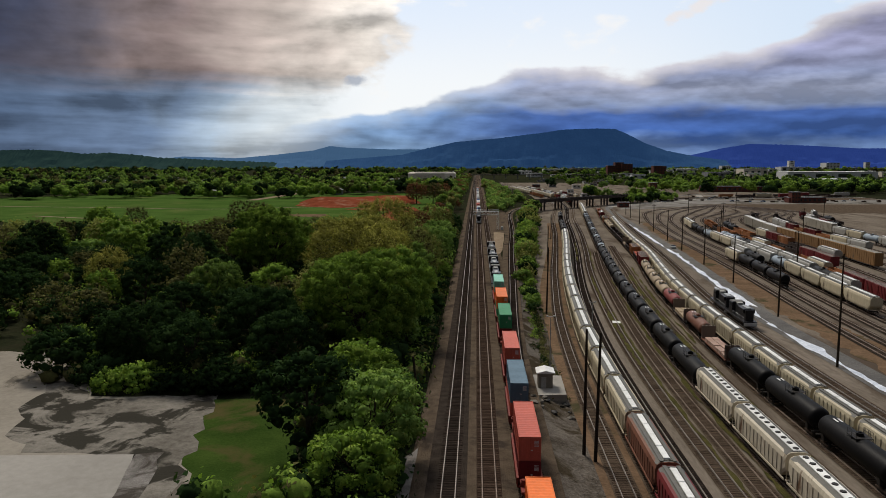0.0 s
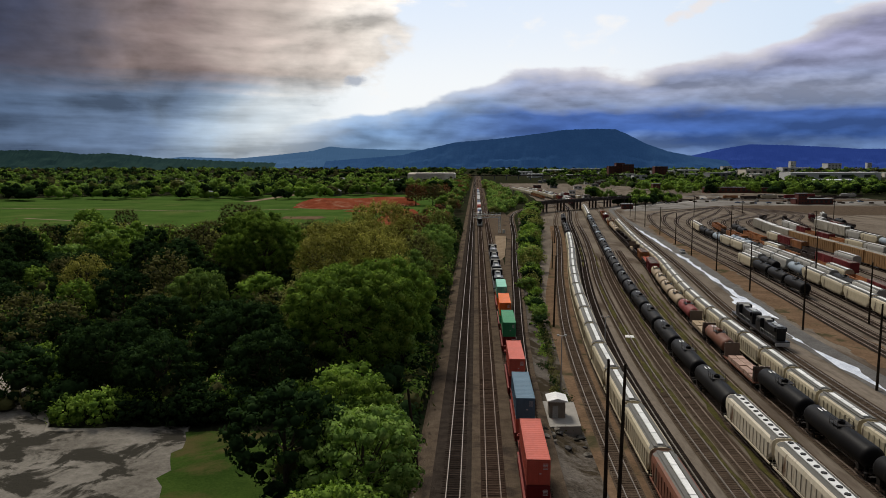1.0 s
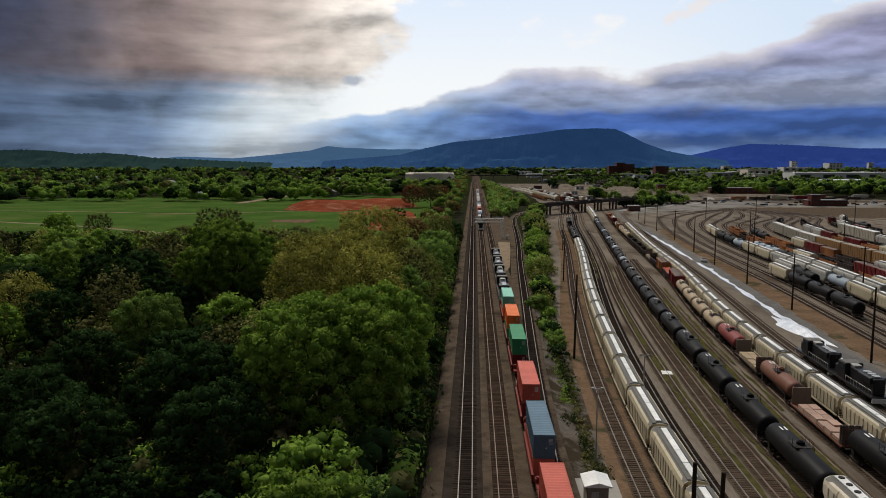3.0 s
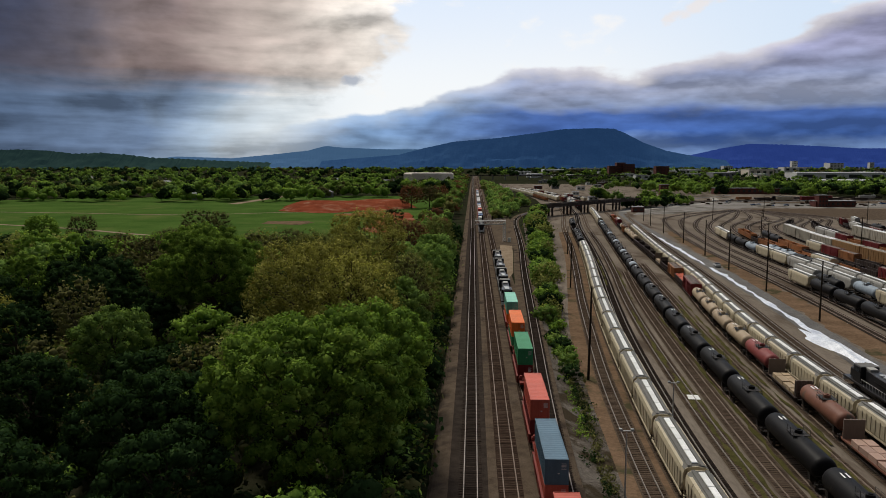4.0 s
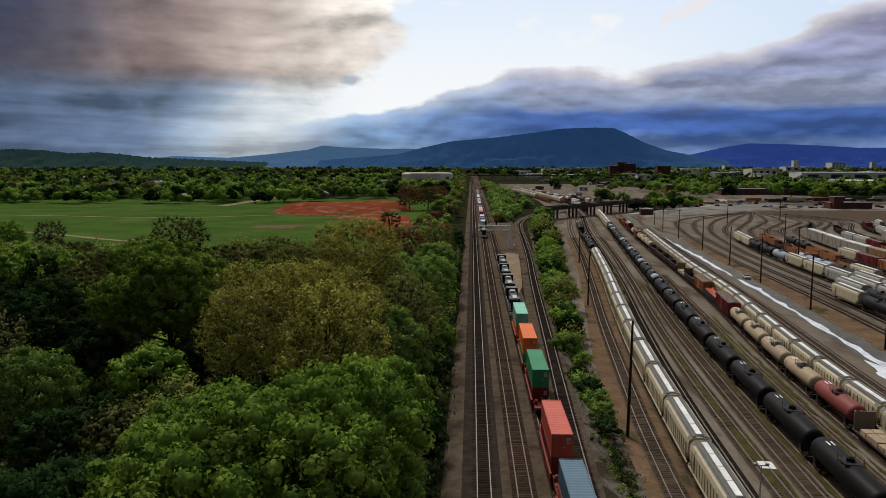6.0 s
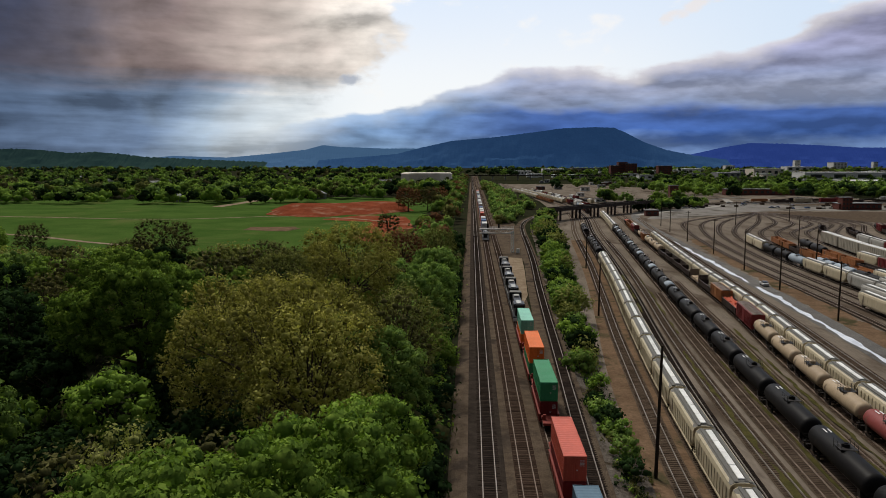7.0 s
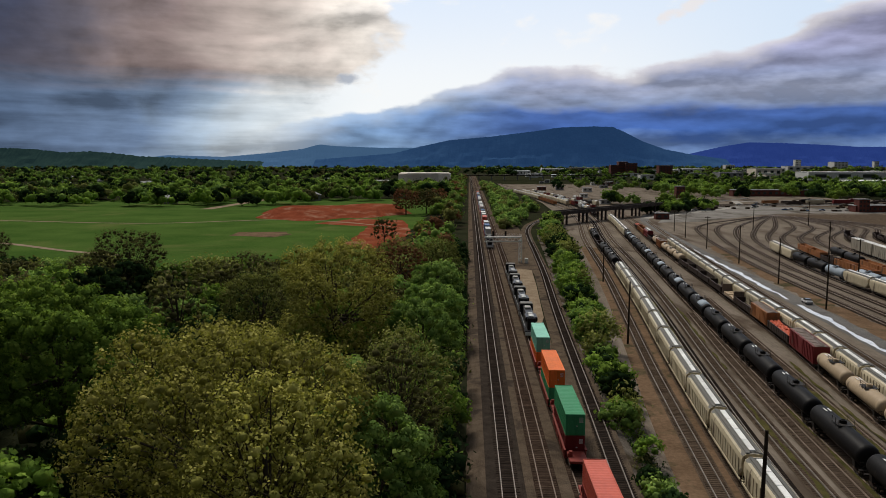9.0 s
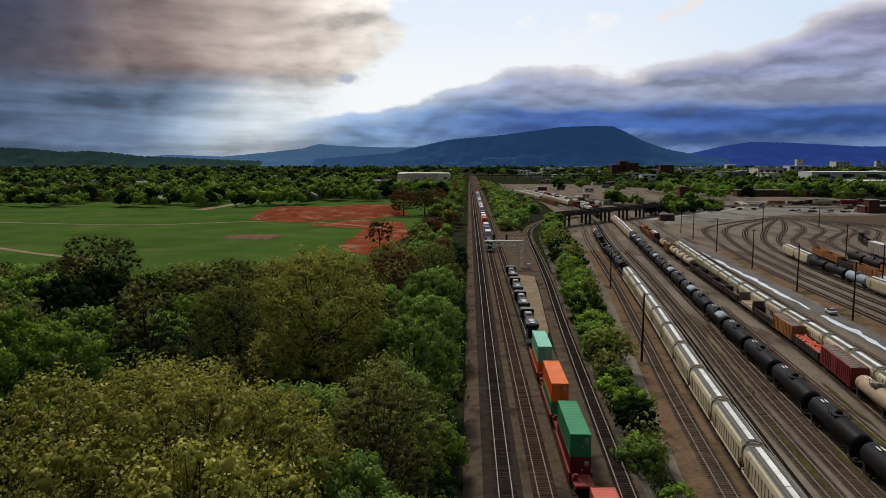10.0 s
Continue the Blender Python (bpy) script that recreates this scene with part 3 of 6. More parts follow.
def make_track(key):
    line, top = LINES[key], rail_z(key)
    near = key in ON_MAIN or key in "ABCDEFGHI" or key == "FG"
    shiny = key in ("one", "four", "A", "C", "D", "I")
    d = np.gradient(line, axis=0)
    d /= np.linalg.norm(d, axis=1)[:, None]
    nrm = np.stack([d[:, 1], -d[:, 0]], 1)
    oily = key in ("one", "four", "C")
    strip("track_bed", line, -1.55, 1.55, lambda o, p: top - 0.172 - 0.02 * abs(o), M["oil_bed" if oily else ("four_foot" if key in ON_MAIN else ("yard_bed" if near else "ballast_dark"))], "rust-brown ballast between the rails")
    root = thing("railway_track", "pair of steel rails on wooden ties" if near else "rusty siding rails fanning out in the yard", "railway track", "yard tracks")
    prof = [(-0.05, 0.0), (0.05, 0.0), (0.03, -0.06), (0.075, -0.15), (-0.075, -0.15), (-0.03, -0.06)] if near else [(-0.1, 0.0), (0.1, 0.0), (0.1, -0.15), (-0.1, -0.15)]
    for side in (-1, 1):
        bm = B()
        loft(bm, [[(*(line[k] + nrm[k] * (side * 0.77 + o)), top + h) for o, h in prof] for k in range(len(line))])
        part("rail", bm, M["rail" if shiny else "rail_rust"], root)
    # ties
    s = np.r_[0, np.cumsum(np.linalg.norm(np.diff(line, axis=0), axis=1))]
    reach = 330 if near else 200
    verts, faces = [], []
    gap = 0.62 if near else 1.3
    rng = random.Random(key)
    at = 0.0
    while at < s[-1]:
        x, y = np.interp(at, s, line[:, 0]), np.interp(at, s, line[:, 1])
        at += gap * rng.uniform(0.93, 1.07)
        if y < -75 or y > reach:
            continue
        k = int(np.searchsorted(s, at - gap)) % len(line)
        n, t = nrm[k], d[k]
        hl, hw, z0, z1 = 1.3 * rng.uniform(0.95, 1.05), 0.115, top - 0.18, top - 0.135 - rng.uniform(0, 0.02)
        c = np.array((x, y))
        i = len(verts)
        for z in (z0, z1):
            for a, b in ((-1, -1), (1, -1), (1, 1), (-1, 1)):
                verts.append((*(c + n * hl * a + t * hw * b), z))
        faces += [(i + 4, i + 5, i + 6, i + 7), (i, i + 1, i + 5, i + 4), (i + 1, i + 2, i + 6, i + 5), (i + 2, i + 3, i + 7, i + 6), (i + 3, i, i + 4, i + 7)]
    me = bpy.data.meshes.new("ties")
    me.from_pydata(verts, [], faces)
    me.materials.append(M["tie_dark" if oily else "tie"])
    ob = new("ties", me)
    ob.parent = root
    tagged(ob, "weathered dark wooden ties", kind="stuff")


strip("siding_ballast", LINES["four"], -3.4, 2.0, lambda o, p: -0.195, M["ballast"], "brown stone ballast of the diverging siding")
strip("siding_ballast", np.array([(11.5, y) for y in range(236, 460, 12)], float), -3, 12, lambda o, p: -0.215, M["ballast"], "brown stone ballast between main line and siding")
for key in TRACKS:
    make_track(key)


def weeds(key, y0, y1, lo, hi, seed):
    """A ragged strip of weeds along a track."""
    line = LINES[key]
    line = curve([tuple(p) for p in line[(line[:, 1] > y0) & (line[:, 1] < y1)][::4]], 1.0)
    w = [noise.fractal(Vector((k * 0.12, seed, 1.0)), 0.8, 2.0, 4) for k in range(len(line))]
    mid = (lo + hi) / 2
    left = [mid - (mid - lo) * min(1.0, max(0.06, 0.6 + 1.6 * v)) for v in w]
    right = [mid + (hi - mid) * min(1.0, max(0.06, 0.6 + 1.6 * v)) for v in reversed(w)]
    top = rail_z(key) - 0.165
    strip("weed_strip", line, left, right, lambda o, p: top + 0.05, M["weeds"], "yellow-green weeds along the track", "weeds", "stuff")


for n, (key, y0, y1, lo, hi) in enumerate((("D", 0, 120, -0.6, 0.6), ("D", -60, 60, 0.9, 1.7), ("E", -60, 120, 1.6, 2.6), ("FG", -60, 130, -1.2, 1.2), ("FG", 20, 150, 1.8, 2.8), ("C", 150, 230, -0.5, 0.5), ("D", 125, 210, 1.0, 1.9))):
    weeds(key, y0, y1, lo, hi, n * 3.7)


def on_track(key, s_y):
    """The pose of a vehicle whose middle stands at plan height s_y of a track."""
    line = LINES[key]
    k = int(np.argmin(np.abs(line[:, 1] - s_y)))
    k = min(max(k, 2), len(line) - 3)
    a, b = line[k - 2], line[k + 2]
    x = np.interp(s_y, line[:, 1], line[:, 0])
    return pose(x, s_y, rail_z(key), 0, 0, -math.degrees(math.atan2(b[0] - a[0], b[1] - a[1])))

# ---- rolling stock ----
def trucks(root, half, full=True):
    for y in (-half, half):
        bm = B()
        for x in (-0.98, 0.98):
            box(bm, (x, y, 0.52), (0.16, 2.3, 0.28), bevel=0.04)
            box(bm, (x, y, 0.72), (0.2, 0.7, 0.25))
        box(bm, (0, y, 0.62), (2.0, 0.5, 0.22))
        t = part("truck", bm, M["truck"], root)
        if full:
            for dy in (-0.88, 0.88):
                bm = B()
                for x in (-0.76, 0.76):
                    rod(bm, (x - 0.07, y + dy, 0.45), (x + 0.07, y + dy, 0.45), 0.45, seg=14)
                rod(bm, (-0.76, y + dy, 0.45), (0.76, y + dy, 0.45), 0.09)
                part("wheelset", bm, M["black_iron"], t)


def end_gear(root, length, material, top=3.9):
    for e in (-1, 1):
        bm = B()
        y = e * (length / 2 - 0.55)
        for x in (-1.25, 1.25):
            box(bm, (x, y, (top + 1.1) / 2), (0.07, 0.07, top - 1.05))
        for k in range(5):
            box(bm, (0, y, 1.4 + k * 0.5), (2.5, 0.05, 0.05))
        box(bm, (0, y + e * 0.1, 1.15), (2.7, 0.35, 0.1))
        part("end_ladder", bm, material, root)
        bm = B()
        box(bm, (0, e * (length / 2 + 0.15), 0.85), (0.28, 0.75, 0.25), bevel=0.05)
        part("coupler", bm, M["truck"], root)


def covered_hopper(name, label, length, col, holes=False, full=True, bays=3, width=3.1, height=4.55):
    root = thing(name, label, "hopper car", "covered hoppers")
    L, w, top = length - 0.9, width / 2, height
    bm = B()
    side = [(-w * 0.92, 1.15), (w * 0.92, 1.15), (w, 1.6), (w, top - 0.85), (w * 0.9, top - 0.35), (w * 0.62, top - 0.08), (0, top), (-w * 0.62, top - 0.08), (-w * 0.9, top - 0.35), (-w, top - 0.85), (-w, 1.6)]

    def ring(y, inset):
        return [(x * (1 - inset * 0.05), y, z if z > 2.2 else z + inset * 1.15) for x, z in side]

    loft(bm, [ring(-L / 2, 1.0), ring(-L / 2 + 1.5, 0.0), ring(L / 2 - 1.5, 0.0), ring(L / 2, 1.0)])
    body = part("body", bm, PAINT[col], root)
    if full:
        bm = B()
        for k in range(int(L / 1.25)):
            y = -L / 2 + 1.0 + k * 1.25
            if y < L / 2 - 0.8:
                for x in (-w - 0.03, w + 0.03):
                    box(bm, (x, y, 2.65), (0.07, 0.1, 2.1))
        for x in (-w - 0.03, w + 0.03):
            box(bm, (x, 0, 1.28), (0.12, L, 0.22))
        part("side_framing", bm, PAINT[col], root)
    bm = B()
    loft(bm, [[(x * 0.97, y, z + 0.02) for x, z in ((-w * 0.92, top - 0.38), (-w * 0.64, top - 0.09), (0, top), (w * 0.64, top - 0.09), (w * 0.92, top - 0.38))] for y in (-L / 2 + 0.15, L / 2 - 0.15)])
    part("roof", bm, PAINT["roof"], root, "dusty grey roof sheet")
    if holes:
        bm = B()
        box(bm, (0, 0, top + 0.06), (1.0, L - 0.6, 0.1))
        part("roof_walk", bm, PAINT["hatch"], root, "white roof walk")
        for k in range(10):
            bm = B()
            y = -L / 2 + 0.9 + k * (L - 1.8) / 9
            rod(bm, (0, y, top + 0.08), (0, y, top + 0.2), 0.36, 0.32, 12)
            part("hatch", bm, M["black_iron"], root, "dark round loading hatch")
    else:
        n = 4 if length > 15 else 3
        for k in range(n):
            bm = B()
            seg = (L - 1.6) / n
            y = -L / 2 + 0.8 + (k + 0.5) * seg
            box(bm, (0, y, top + 0.09), (0.72, seg - 0.12, 0.16), bevel=0.04)
            part("hatch_cover", bm, PAINT["hatch"], root, "long white trough hatch cover")
        bm = B()
        for x in (-0.75, 0.75):
            box(bm, (x, 0, top + 0.06), (0.42, L - 0.3, 0.05))
        for k in range(8):
            box(bm, (0, -L / 2 + 0.5 + k * (L - 1) / 7, top + 0.03), (1.9, 0.06, 0.05))
        part("running_board", bm, PAINT["roof"], root)
    bays = bays if full else 1
    for k in range(bays):
        bm = B()
        y = (k - (bays - 1) / 2) * (L - 5) / bays * 1.1
        h = (L - 5) / bays * 0.5
        loft(bm, [[(-w * 0.8, y - h, 1.5), (w * 0.8, y - h, 1.5), (w * 0.8, y + h, 1.5), (-w * 0.8, y + h, 1.5)], [(-0.55, y - 0.4, 0.45), (0.55, y - 0.4, 0.45), (0.55, y + 0.4, 0.45), (-0.55, y + 0.4, 0.45)]])
        part("hopper_bay", bm, PAINT[col], root)
    if full:
        end_gear(root, length, PAINT[col], top - 0.4)
    trucks(root, L / 2 - 1.9, full)
    return root


def tank_car(name, label, length, col, full=True, stripe=None, radius=1.5):
    root = thing(name, label, "tank car", "tank cars")
    L, zc, seg = length - 1.5, 1.15 + radius + 0.05, 20
    bm = B()
    ys = [(-L / 2, 0.25), (-L / 2 + 0.06, 0.55), (-L / 2 + 0.22, 0.8), (-L / 2 + 0.5, 0.95), (-L / 2 + 0.85, 1.0), (L / 2 - 0.85, 1.0), (L / 2 - 0.5, 0.95), (L / 2 - 0.22, 0.8), (L / 2 - 0.06, 0.55), (L / 2, 0.25)]
    loft(bm, [[(radius * f * math.cos(a), y, zc + radius * f * math.sin(a)) for a in np.linspace(0, 2 * math.pi, seg, endpoint=False)] for y, f in ys])
    part("barrel", bm, PAINT[col], root, smooth_it=True)
    # pale band over one half of the crown
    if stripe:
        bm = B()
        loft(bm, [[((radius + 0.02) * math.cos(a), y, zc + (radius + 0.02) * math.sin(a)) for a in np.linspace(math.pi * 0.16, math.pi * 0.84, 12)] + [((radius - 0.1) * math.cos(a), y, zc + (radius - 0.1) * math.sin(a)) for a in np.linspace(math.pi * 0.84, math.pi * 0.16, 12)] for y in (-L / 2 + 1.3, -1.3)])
        part("white_band", bm, PAINT[stripe], root, "pale band on the crown", True)
    bm = B()
    rod(bm, (0, 0.1, zc + radius - 0.1), (0, 0.1, zc + radius + 0.42), 0.5, 0.46, 14)
    rod(bm, (0, 0.1, zc + radius + 0.42), (0, 0.1, zc + radius + 0.55), 0.3, 0.2, 10)
    part("manway", bm, PAINT[col], root)
    bm = B()
    box(bm, (0, 0.1, zc + radius - 0.02), (2.1, 2.4, 0.06))
    for x in (-1.0, 1.0):
        for y in (-1.0, 0.1, 1.2):
            rod(bm, (x, y, zc + radius - 0.5), (x, y, zc + radius + 0.75), 0.03, seg=5)
        rod(bm, (x, -1.0, zc + radius + 0.75), (x, 1.2, zc + radius + 0.75), 0.03, seg=5)
        rod(bm, (x, -1.0, zc + radius + 0.4), (x, 1.2, zc + radius + 0.4), 0.03, seg=5)
    part("dome_platform", bm, M["black_iron"], root, "railed platform round the manway")
    for y in (-L / 2 + 1.6, L / 2 - 1.6):
        bm = B()
        loft(bm, [[(-1.25, y - 0.35, 1.0), (1.25, y - 0.35, 1.0), (1.35, y - 0.35, 1.9), (0.7, y - 0.35, 1.35), (-0.7, y - 0.35, 1.35), (-1.35, y - 0.35, 1.9)], [(-1.25, y + 0.35, 1.0), (1.25, y + 0.35, 1.0), (1.35, y + 0.35, 1.9), (0.7, y + 0.35, 1.35), (-0.7, y + 0.35, 1.35), (-1.35, y + 0.35, 1.9)]])
        part("saddle", bm, M["black_iron"], root)
    for e in (-1, 1):
        bm = B()
        box(bm, (0, e * (L / 2 - 0.9), 1.02), (0.5, 2.6, 0.3))
        box(bm, (0, e * (length / 2 - 0.6), 1.15), (2.7, 0.45, 0.12))
        for x in (-1.3, 1.3):
            rod(bm, (x, e * (length / 2 - 0.5), 1.15), (x, e * (length / 2 - 0.5), 2.2), 0.03, seg=5)
        rod(bm, (-1.3, e * (length / 2 - 0.5), 2.2), (1.3, e * (length / 2 - 0.5), 2.2), 0.03, seg=5)
        box(bm, (0, e * (length / 2 + 0.1), 0.85), (0.28, 0.75, 0.25))
        part("end_platform", bm, M["black_iron"], root)
    if full:
        bm = B()
        for k in range(7):
            box(bm, (radius * 0.98, 0.6 * 0, 1.3 + k * 0.38), (0.08, 0.5, 0.04))
        rod(bm, (radius + 0.02, -0.25, 1.0), (radius + 0.02, -0.25, 4.0), 0.03, seg=5)
        rod(bm, (radius + 0.02, 0.25, 1.0), (radius + 0.02, 0.25, 4.0), 0.03, seg=5)
        part("side_ladder", bm, M["black_iron"], root)
        bm = B()
        for x in (-0.28, 0.28):
            box(bm, (x, L * 0.33, zc + radius + 0.01), (0.2, 1.3, 0.02))
        part("painted_mark", bm, PAINT["hatch"], root, "white painted mark on the crown")
    trucks(root, L / 2 - 1.5, full)
    return root


def boxcar(name, label, length, col, roofcol="box_roof", height=4.5, full=True):
    root = thing(name, label, "boxcar", "boxcars")
    L = length - 1.0
    bm = B()
    box(bm, (0, 0, (height + 1.05) / 2), (3.0, L, height - 1.05), bevel=0.06)
    part("body", bm, PAINT[col], root)
    bm = B()
    for k in range(int(L / 0.95)):
        y = -L / 2 + 0.5 + k * 0.95
        if abs(y) > 1.7:
            for x in (-1.54, 1.54):
                box(bm, (x, y, (height + 1.2) / 2), (0.1, 0.12, height - 1.4))
    part("side_framing", bm, PAINT[col], root)
    for x in (-1.56, 1.56):
        bm = B()
        box(bm, (x, 0, (height + 1.1) / 2), (0.08, 3.0, height - 1.35), bevel=0.02)
        for y in (-0.9, 0, 0.9):
            box(bm, (x * 1.03, y, 2.6), (0.05, 0.08, 2.7))
        part("sliding_door", bm, PAINT[col], root)
    bm = B()
    loft(bm, [[(-1.52, y, height - 0.05), (0, y, height + 0.16), (1.52, y, height - 0.05)] for y in (-L / 2 - 0.02, L / 2 + 0.02)])
    for k in range(int(L / 1.2)):
        y = -L / 2 + 0.6 + k * 1.2
        box(bm, (-0.76, y, height + 0.08), (1.5, 0.07, 0.06), 0, -7.9)
        box(bm, (0.76, y, height + 0.08), (1.5, 0.07, 0.06), 0, 7.9)
    part("roof", bm, PAINT[roofcol], root, "ribbed dusty brown roof")
    end_gear(root, length, PAINT[col], height)
    trucks(root, L / 2 - 1.9, full)
    return root


def gondola(name, label, length, col, load=None, height=2.6, full=True):
    root = thing(name, label, "gondola car", "gondolas")
    L = length - 1.0
    bm = B()
    box(bm, (0, 0, 1.1), (2.95, L, 0.16))
    for x in (-1.45, 1.45):
        box(bm, (x, 0, (height + 1.1) / 2), (0.1, L, height - 1.1))
        for k in range(int(L / 1.3) + 1):
            box(bm, (x * 1.04, -L / 2 + 0.3 + k * 1.3, (height + 1.1) / 2), (0.12, 0.16, height - 1.1))
        box(bm, (x, 0, height), (0.2, L, 0.14))
    for y in (-L / 2, L / 2):
        box(bm, (0, y, (height + 1.1) / 2), (2.95, 0.12, height - 1.1))
    part("body", bm, PAINT[col], root)
    if load:
        rng = random.Random(7)
        for k in range(int(L / 1.9)):
            y = -L / 2 + 1.4 + k * 1.9
            bm = B()
            if load == "pipe":
                for x in (-0.75, 0.05, 0.8):
                    rod(bm, (x, y - 0.8, 1.85 + rng.uniform(0, 0.5)), (x + 0.1, y + 0.8, 1.95 + rng.uniform(0, 0.6)), 0.42, seg=10)
                part("load_piece", bm, PAINT["pipe"], root, "bright orange-red drum load")
            else:
                for x in (-0.7, 0.7):
                    box(bm, (x, y, 1.18 + 0.5), (1.2, 1.7, 1.0 * rng.uniform(0.8, 1.2)), bevel=0.05)
                part("load_piece", bm, PAINT["lumber"], root, "pinkish wrapped bundle")
    end_gear(root, length, PAINT[col], height)
    trucks(root, L / 2 - 1.9, full)
    return root


def bulkhead_flat(name, label, length, col, load):
    root = thing(name, label, "flat car", "flat cars")
    L = length - 1.0
    bm = B()
    box(bm, (0, 0, 1.05), (2.8, L, 0.3), bevel=0.04)
    part("deck", bm, PAINT[col], root)
    for e in (-1, 1):
        bm = B()
        box(bm, (0, e * (L / 2 - 0.5), 2.5), (2.8, 0.16, 2.7))
        for x in (-1.2, -0.4, 0.4, 1.2):
            box(bm, (x, e * (L / 2 - 0.3), 2.5), (0.14, 0.25, 2.7))
        part("bulkhead", bm, PAINT["box_roof"], root, "rust-brown end bulkhead")
    rng = random.Random(3)
    for k in range(6):
        for j in range(2):
            bm = B()
            y = -L / 2 + 2.0 + k * (L - 3.4) / 6
            box(bm, (-0.68 + j * 1.36, y, 1.2 + 0.35), (1.25, (L - 3.8) / 6.3, 0.7 * rng.uniform(0.6, 1.3)), rz=rng.uniform(-2, 2), bevel=0.03)
            part("load_piece", bm, PAINT[load], root)
    end_gear(root, length, PAINT[col], 1.8)
    trucks(root, L / 2 - 1.9)
    return root


def autorack(name, label, col):
    root = thing(name, label, "autorack car", "autoracks")
    L, h = 26.2, 5.6
    bm = B()
    box(bm, (0, 0, (h + 0.9) / 2), (2.95, L, h - 0.9), bevel=0.12)
    part("body", bm, PAINT[col], root)
    bm = B()
    for k in range(13):
        y = -L / 2 + 1.0 + k * 2.02
        for x in (-1.52, 1.52):
            box(bm, (x, y, 3.2), (0.1, 0.16, 4.3))
    part("side_framing", bm, PAINT[col], root)
    bm = B()
    box(bm, (0, 0, h + 0.03), (2.7, L - 0.3, 0.08))
    for k in range(14):
        box(bm, (0, -L / 2 + 0.8 + k * 1.9, h + 0.09), (2.7, 0.1, 0.06))
    part("roof", bm, PAINT["hatch" if col == "rack" else "rack"], root, "pale ribbed roof")
    trucks(root, L / 2 - 3.2, False)
    return root


def locomotive(name, label, length=21.6):
    root = thing(name, label, "locomotive", "locomotives")
    L = length
    bm = B()
    box(bm, (0, 0, 1.35), (3.0, L, 0.4), bevel=0.05)
    box(bm, (0, -0.5, 0.8), (2.2, 5.5, 0.8), bevel=0.2)
    part("frame", bm, PAINT["black_gloss"], root)
    bm = B()
    box(bm, (0, -3.0, 2.85), (1.8, L - 7.6, 2.6), bevel=0.12)
    box(bm, (0, -L / 2 + 3.4, 3.75), (2.6, 4.2, 1.0), bevel=0.12)
    part("long_hood", bm, PAINT["black_gloss"], root)
    bm = B()
    box(bm, (0, L / 2 - 5.0, 3.0), (3.0, 2.8, 2.9), bevel=0.12)
    cab = part("cab", bm, PAINT["black_gloss"], root)
    bm = B()
    box(bm, (0, L / 2 - 3.58, 3.7), (2.5, 0.06, 0.6))
    for x in (-1.51, 1.51):
        box(bm, (x, L / 2 - 5.0, 3.7), (0.05, 1.7, 0.6))
    part("cab_window", bm, M["glass"], cab)
    bm = B()
    box(bm, (0, L / 2 - 5.0, 4.48), (2.7, 2.6, 0.12), bevel=0.04)
    part("cab_roof", bm, PAINT["roof"], root, "grey cab roof")
    bm = B()
    box(bm, (0, L / 2 - 2.3, 2.4), (1.7, 2.4, 1.7), bevel=0.2)
    part("nose", bm, PAINT["black_gloss"], root)
    for k, y in enumerate((-L / 2 + 2.2, -L / 2 + 3.6, -L / 2 + 5.0)):
        bm = B()
        rod(bm, (0, y, 4.2), (0, y, 4.42), 0.66, 0.62, 14)
        part("radiator_fan", bm, M["steel"], root)
    bm = B()
    box(bm, (0, 1.2, 4.3), (1.3, 2.4, 0.4), bevel=0.08)
    part("exhaust_housing", bm, PAINT["grey"], root, "dusty grey roof housing")
    for x in (-1.45, 1.45):
        bm = B()
        rod(bm, (x, -L / 2 + 0.4, 2.5), (x, L / 2 - 6.6, 2.5), 0.03, seg=5)
        for k in range(10):
            y = -L / 2 + 0.4 + k * (L - 7) / 9
            rod(bm, (x, y, 1.5), (x, y, 2.5), 0.03, seg=5)
        part("handrail", bm, PAINT["c_white"], root)
    for y in (-L / 2, L / 2):
        bm = B()
        box(bm, (0, y, 0.95), (2.9, 0.3, 0.8), bevel=0.05)
        part("pilot", bm, PAINT["c_white"], root, "white striped pilot")
    trucks(root, L / 2 - 4.0)
    return root


def well_car(name, label, length):
    root = thing(name, label, "well car", "stack train wells")
    L = length
    for x in (-1.32, 1.32):
        bm = B()
        box(bm, (x, 0, 0.95), (0.14, 13.2, 1.1), bevel=0.04)
        box(bm, (x, 0, 1.5), (0.26, 13.4, 0.12))
        for k in range(8):
            box(bm, (x * 1.05, -5.8 + k * 1.66, 0.95), (0.12, 0.12, 1.0))
        part("side_sill", bm, PAINT["well"], root)
    bm = B()
    box(bm, (0, 0, 0.36), (2.6, 13.0, 0.1))
    part("well_floor", bm, PAINT["well"], root)
    for e in (-1, 1):
        bm = B()
        y = e * (6.6 + (L / 2 - 6.6) / 2)
        box(bm, (0, y, 1.15), (2.2, L / 2 - 6.4, 0.35), bevel=0.05)
        box(bm, (0.9 * e, y, 1.55), (0.5, 0.5, 0.5), bevel=0.04)
        rod(bm, (-0.8, y, 1.4), (-0.8, y, 2.0), 0.25, seg=10)
        part("end_platform", bm, PAINT["well"], root)
    trucks(root, L / 2 - 1.6)
    return root


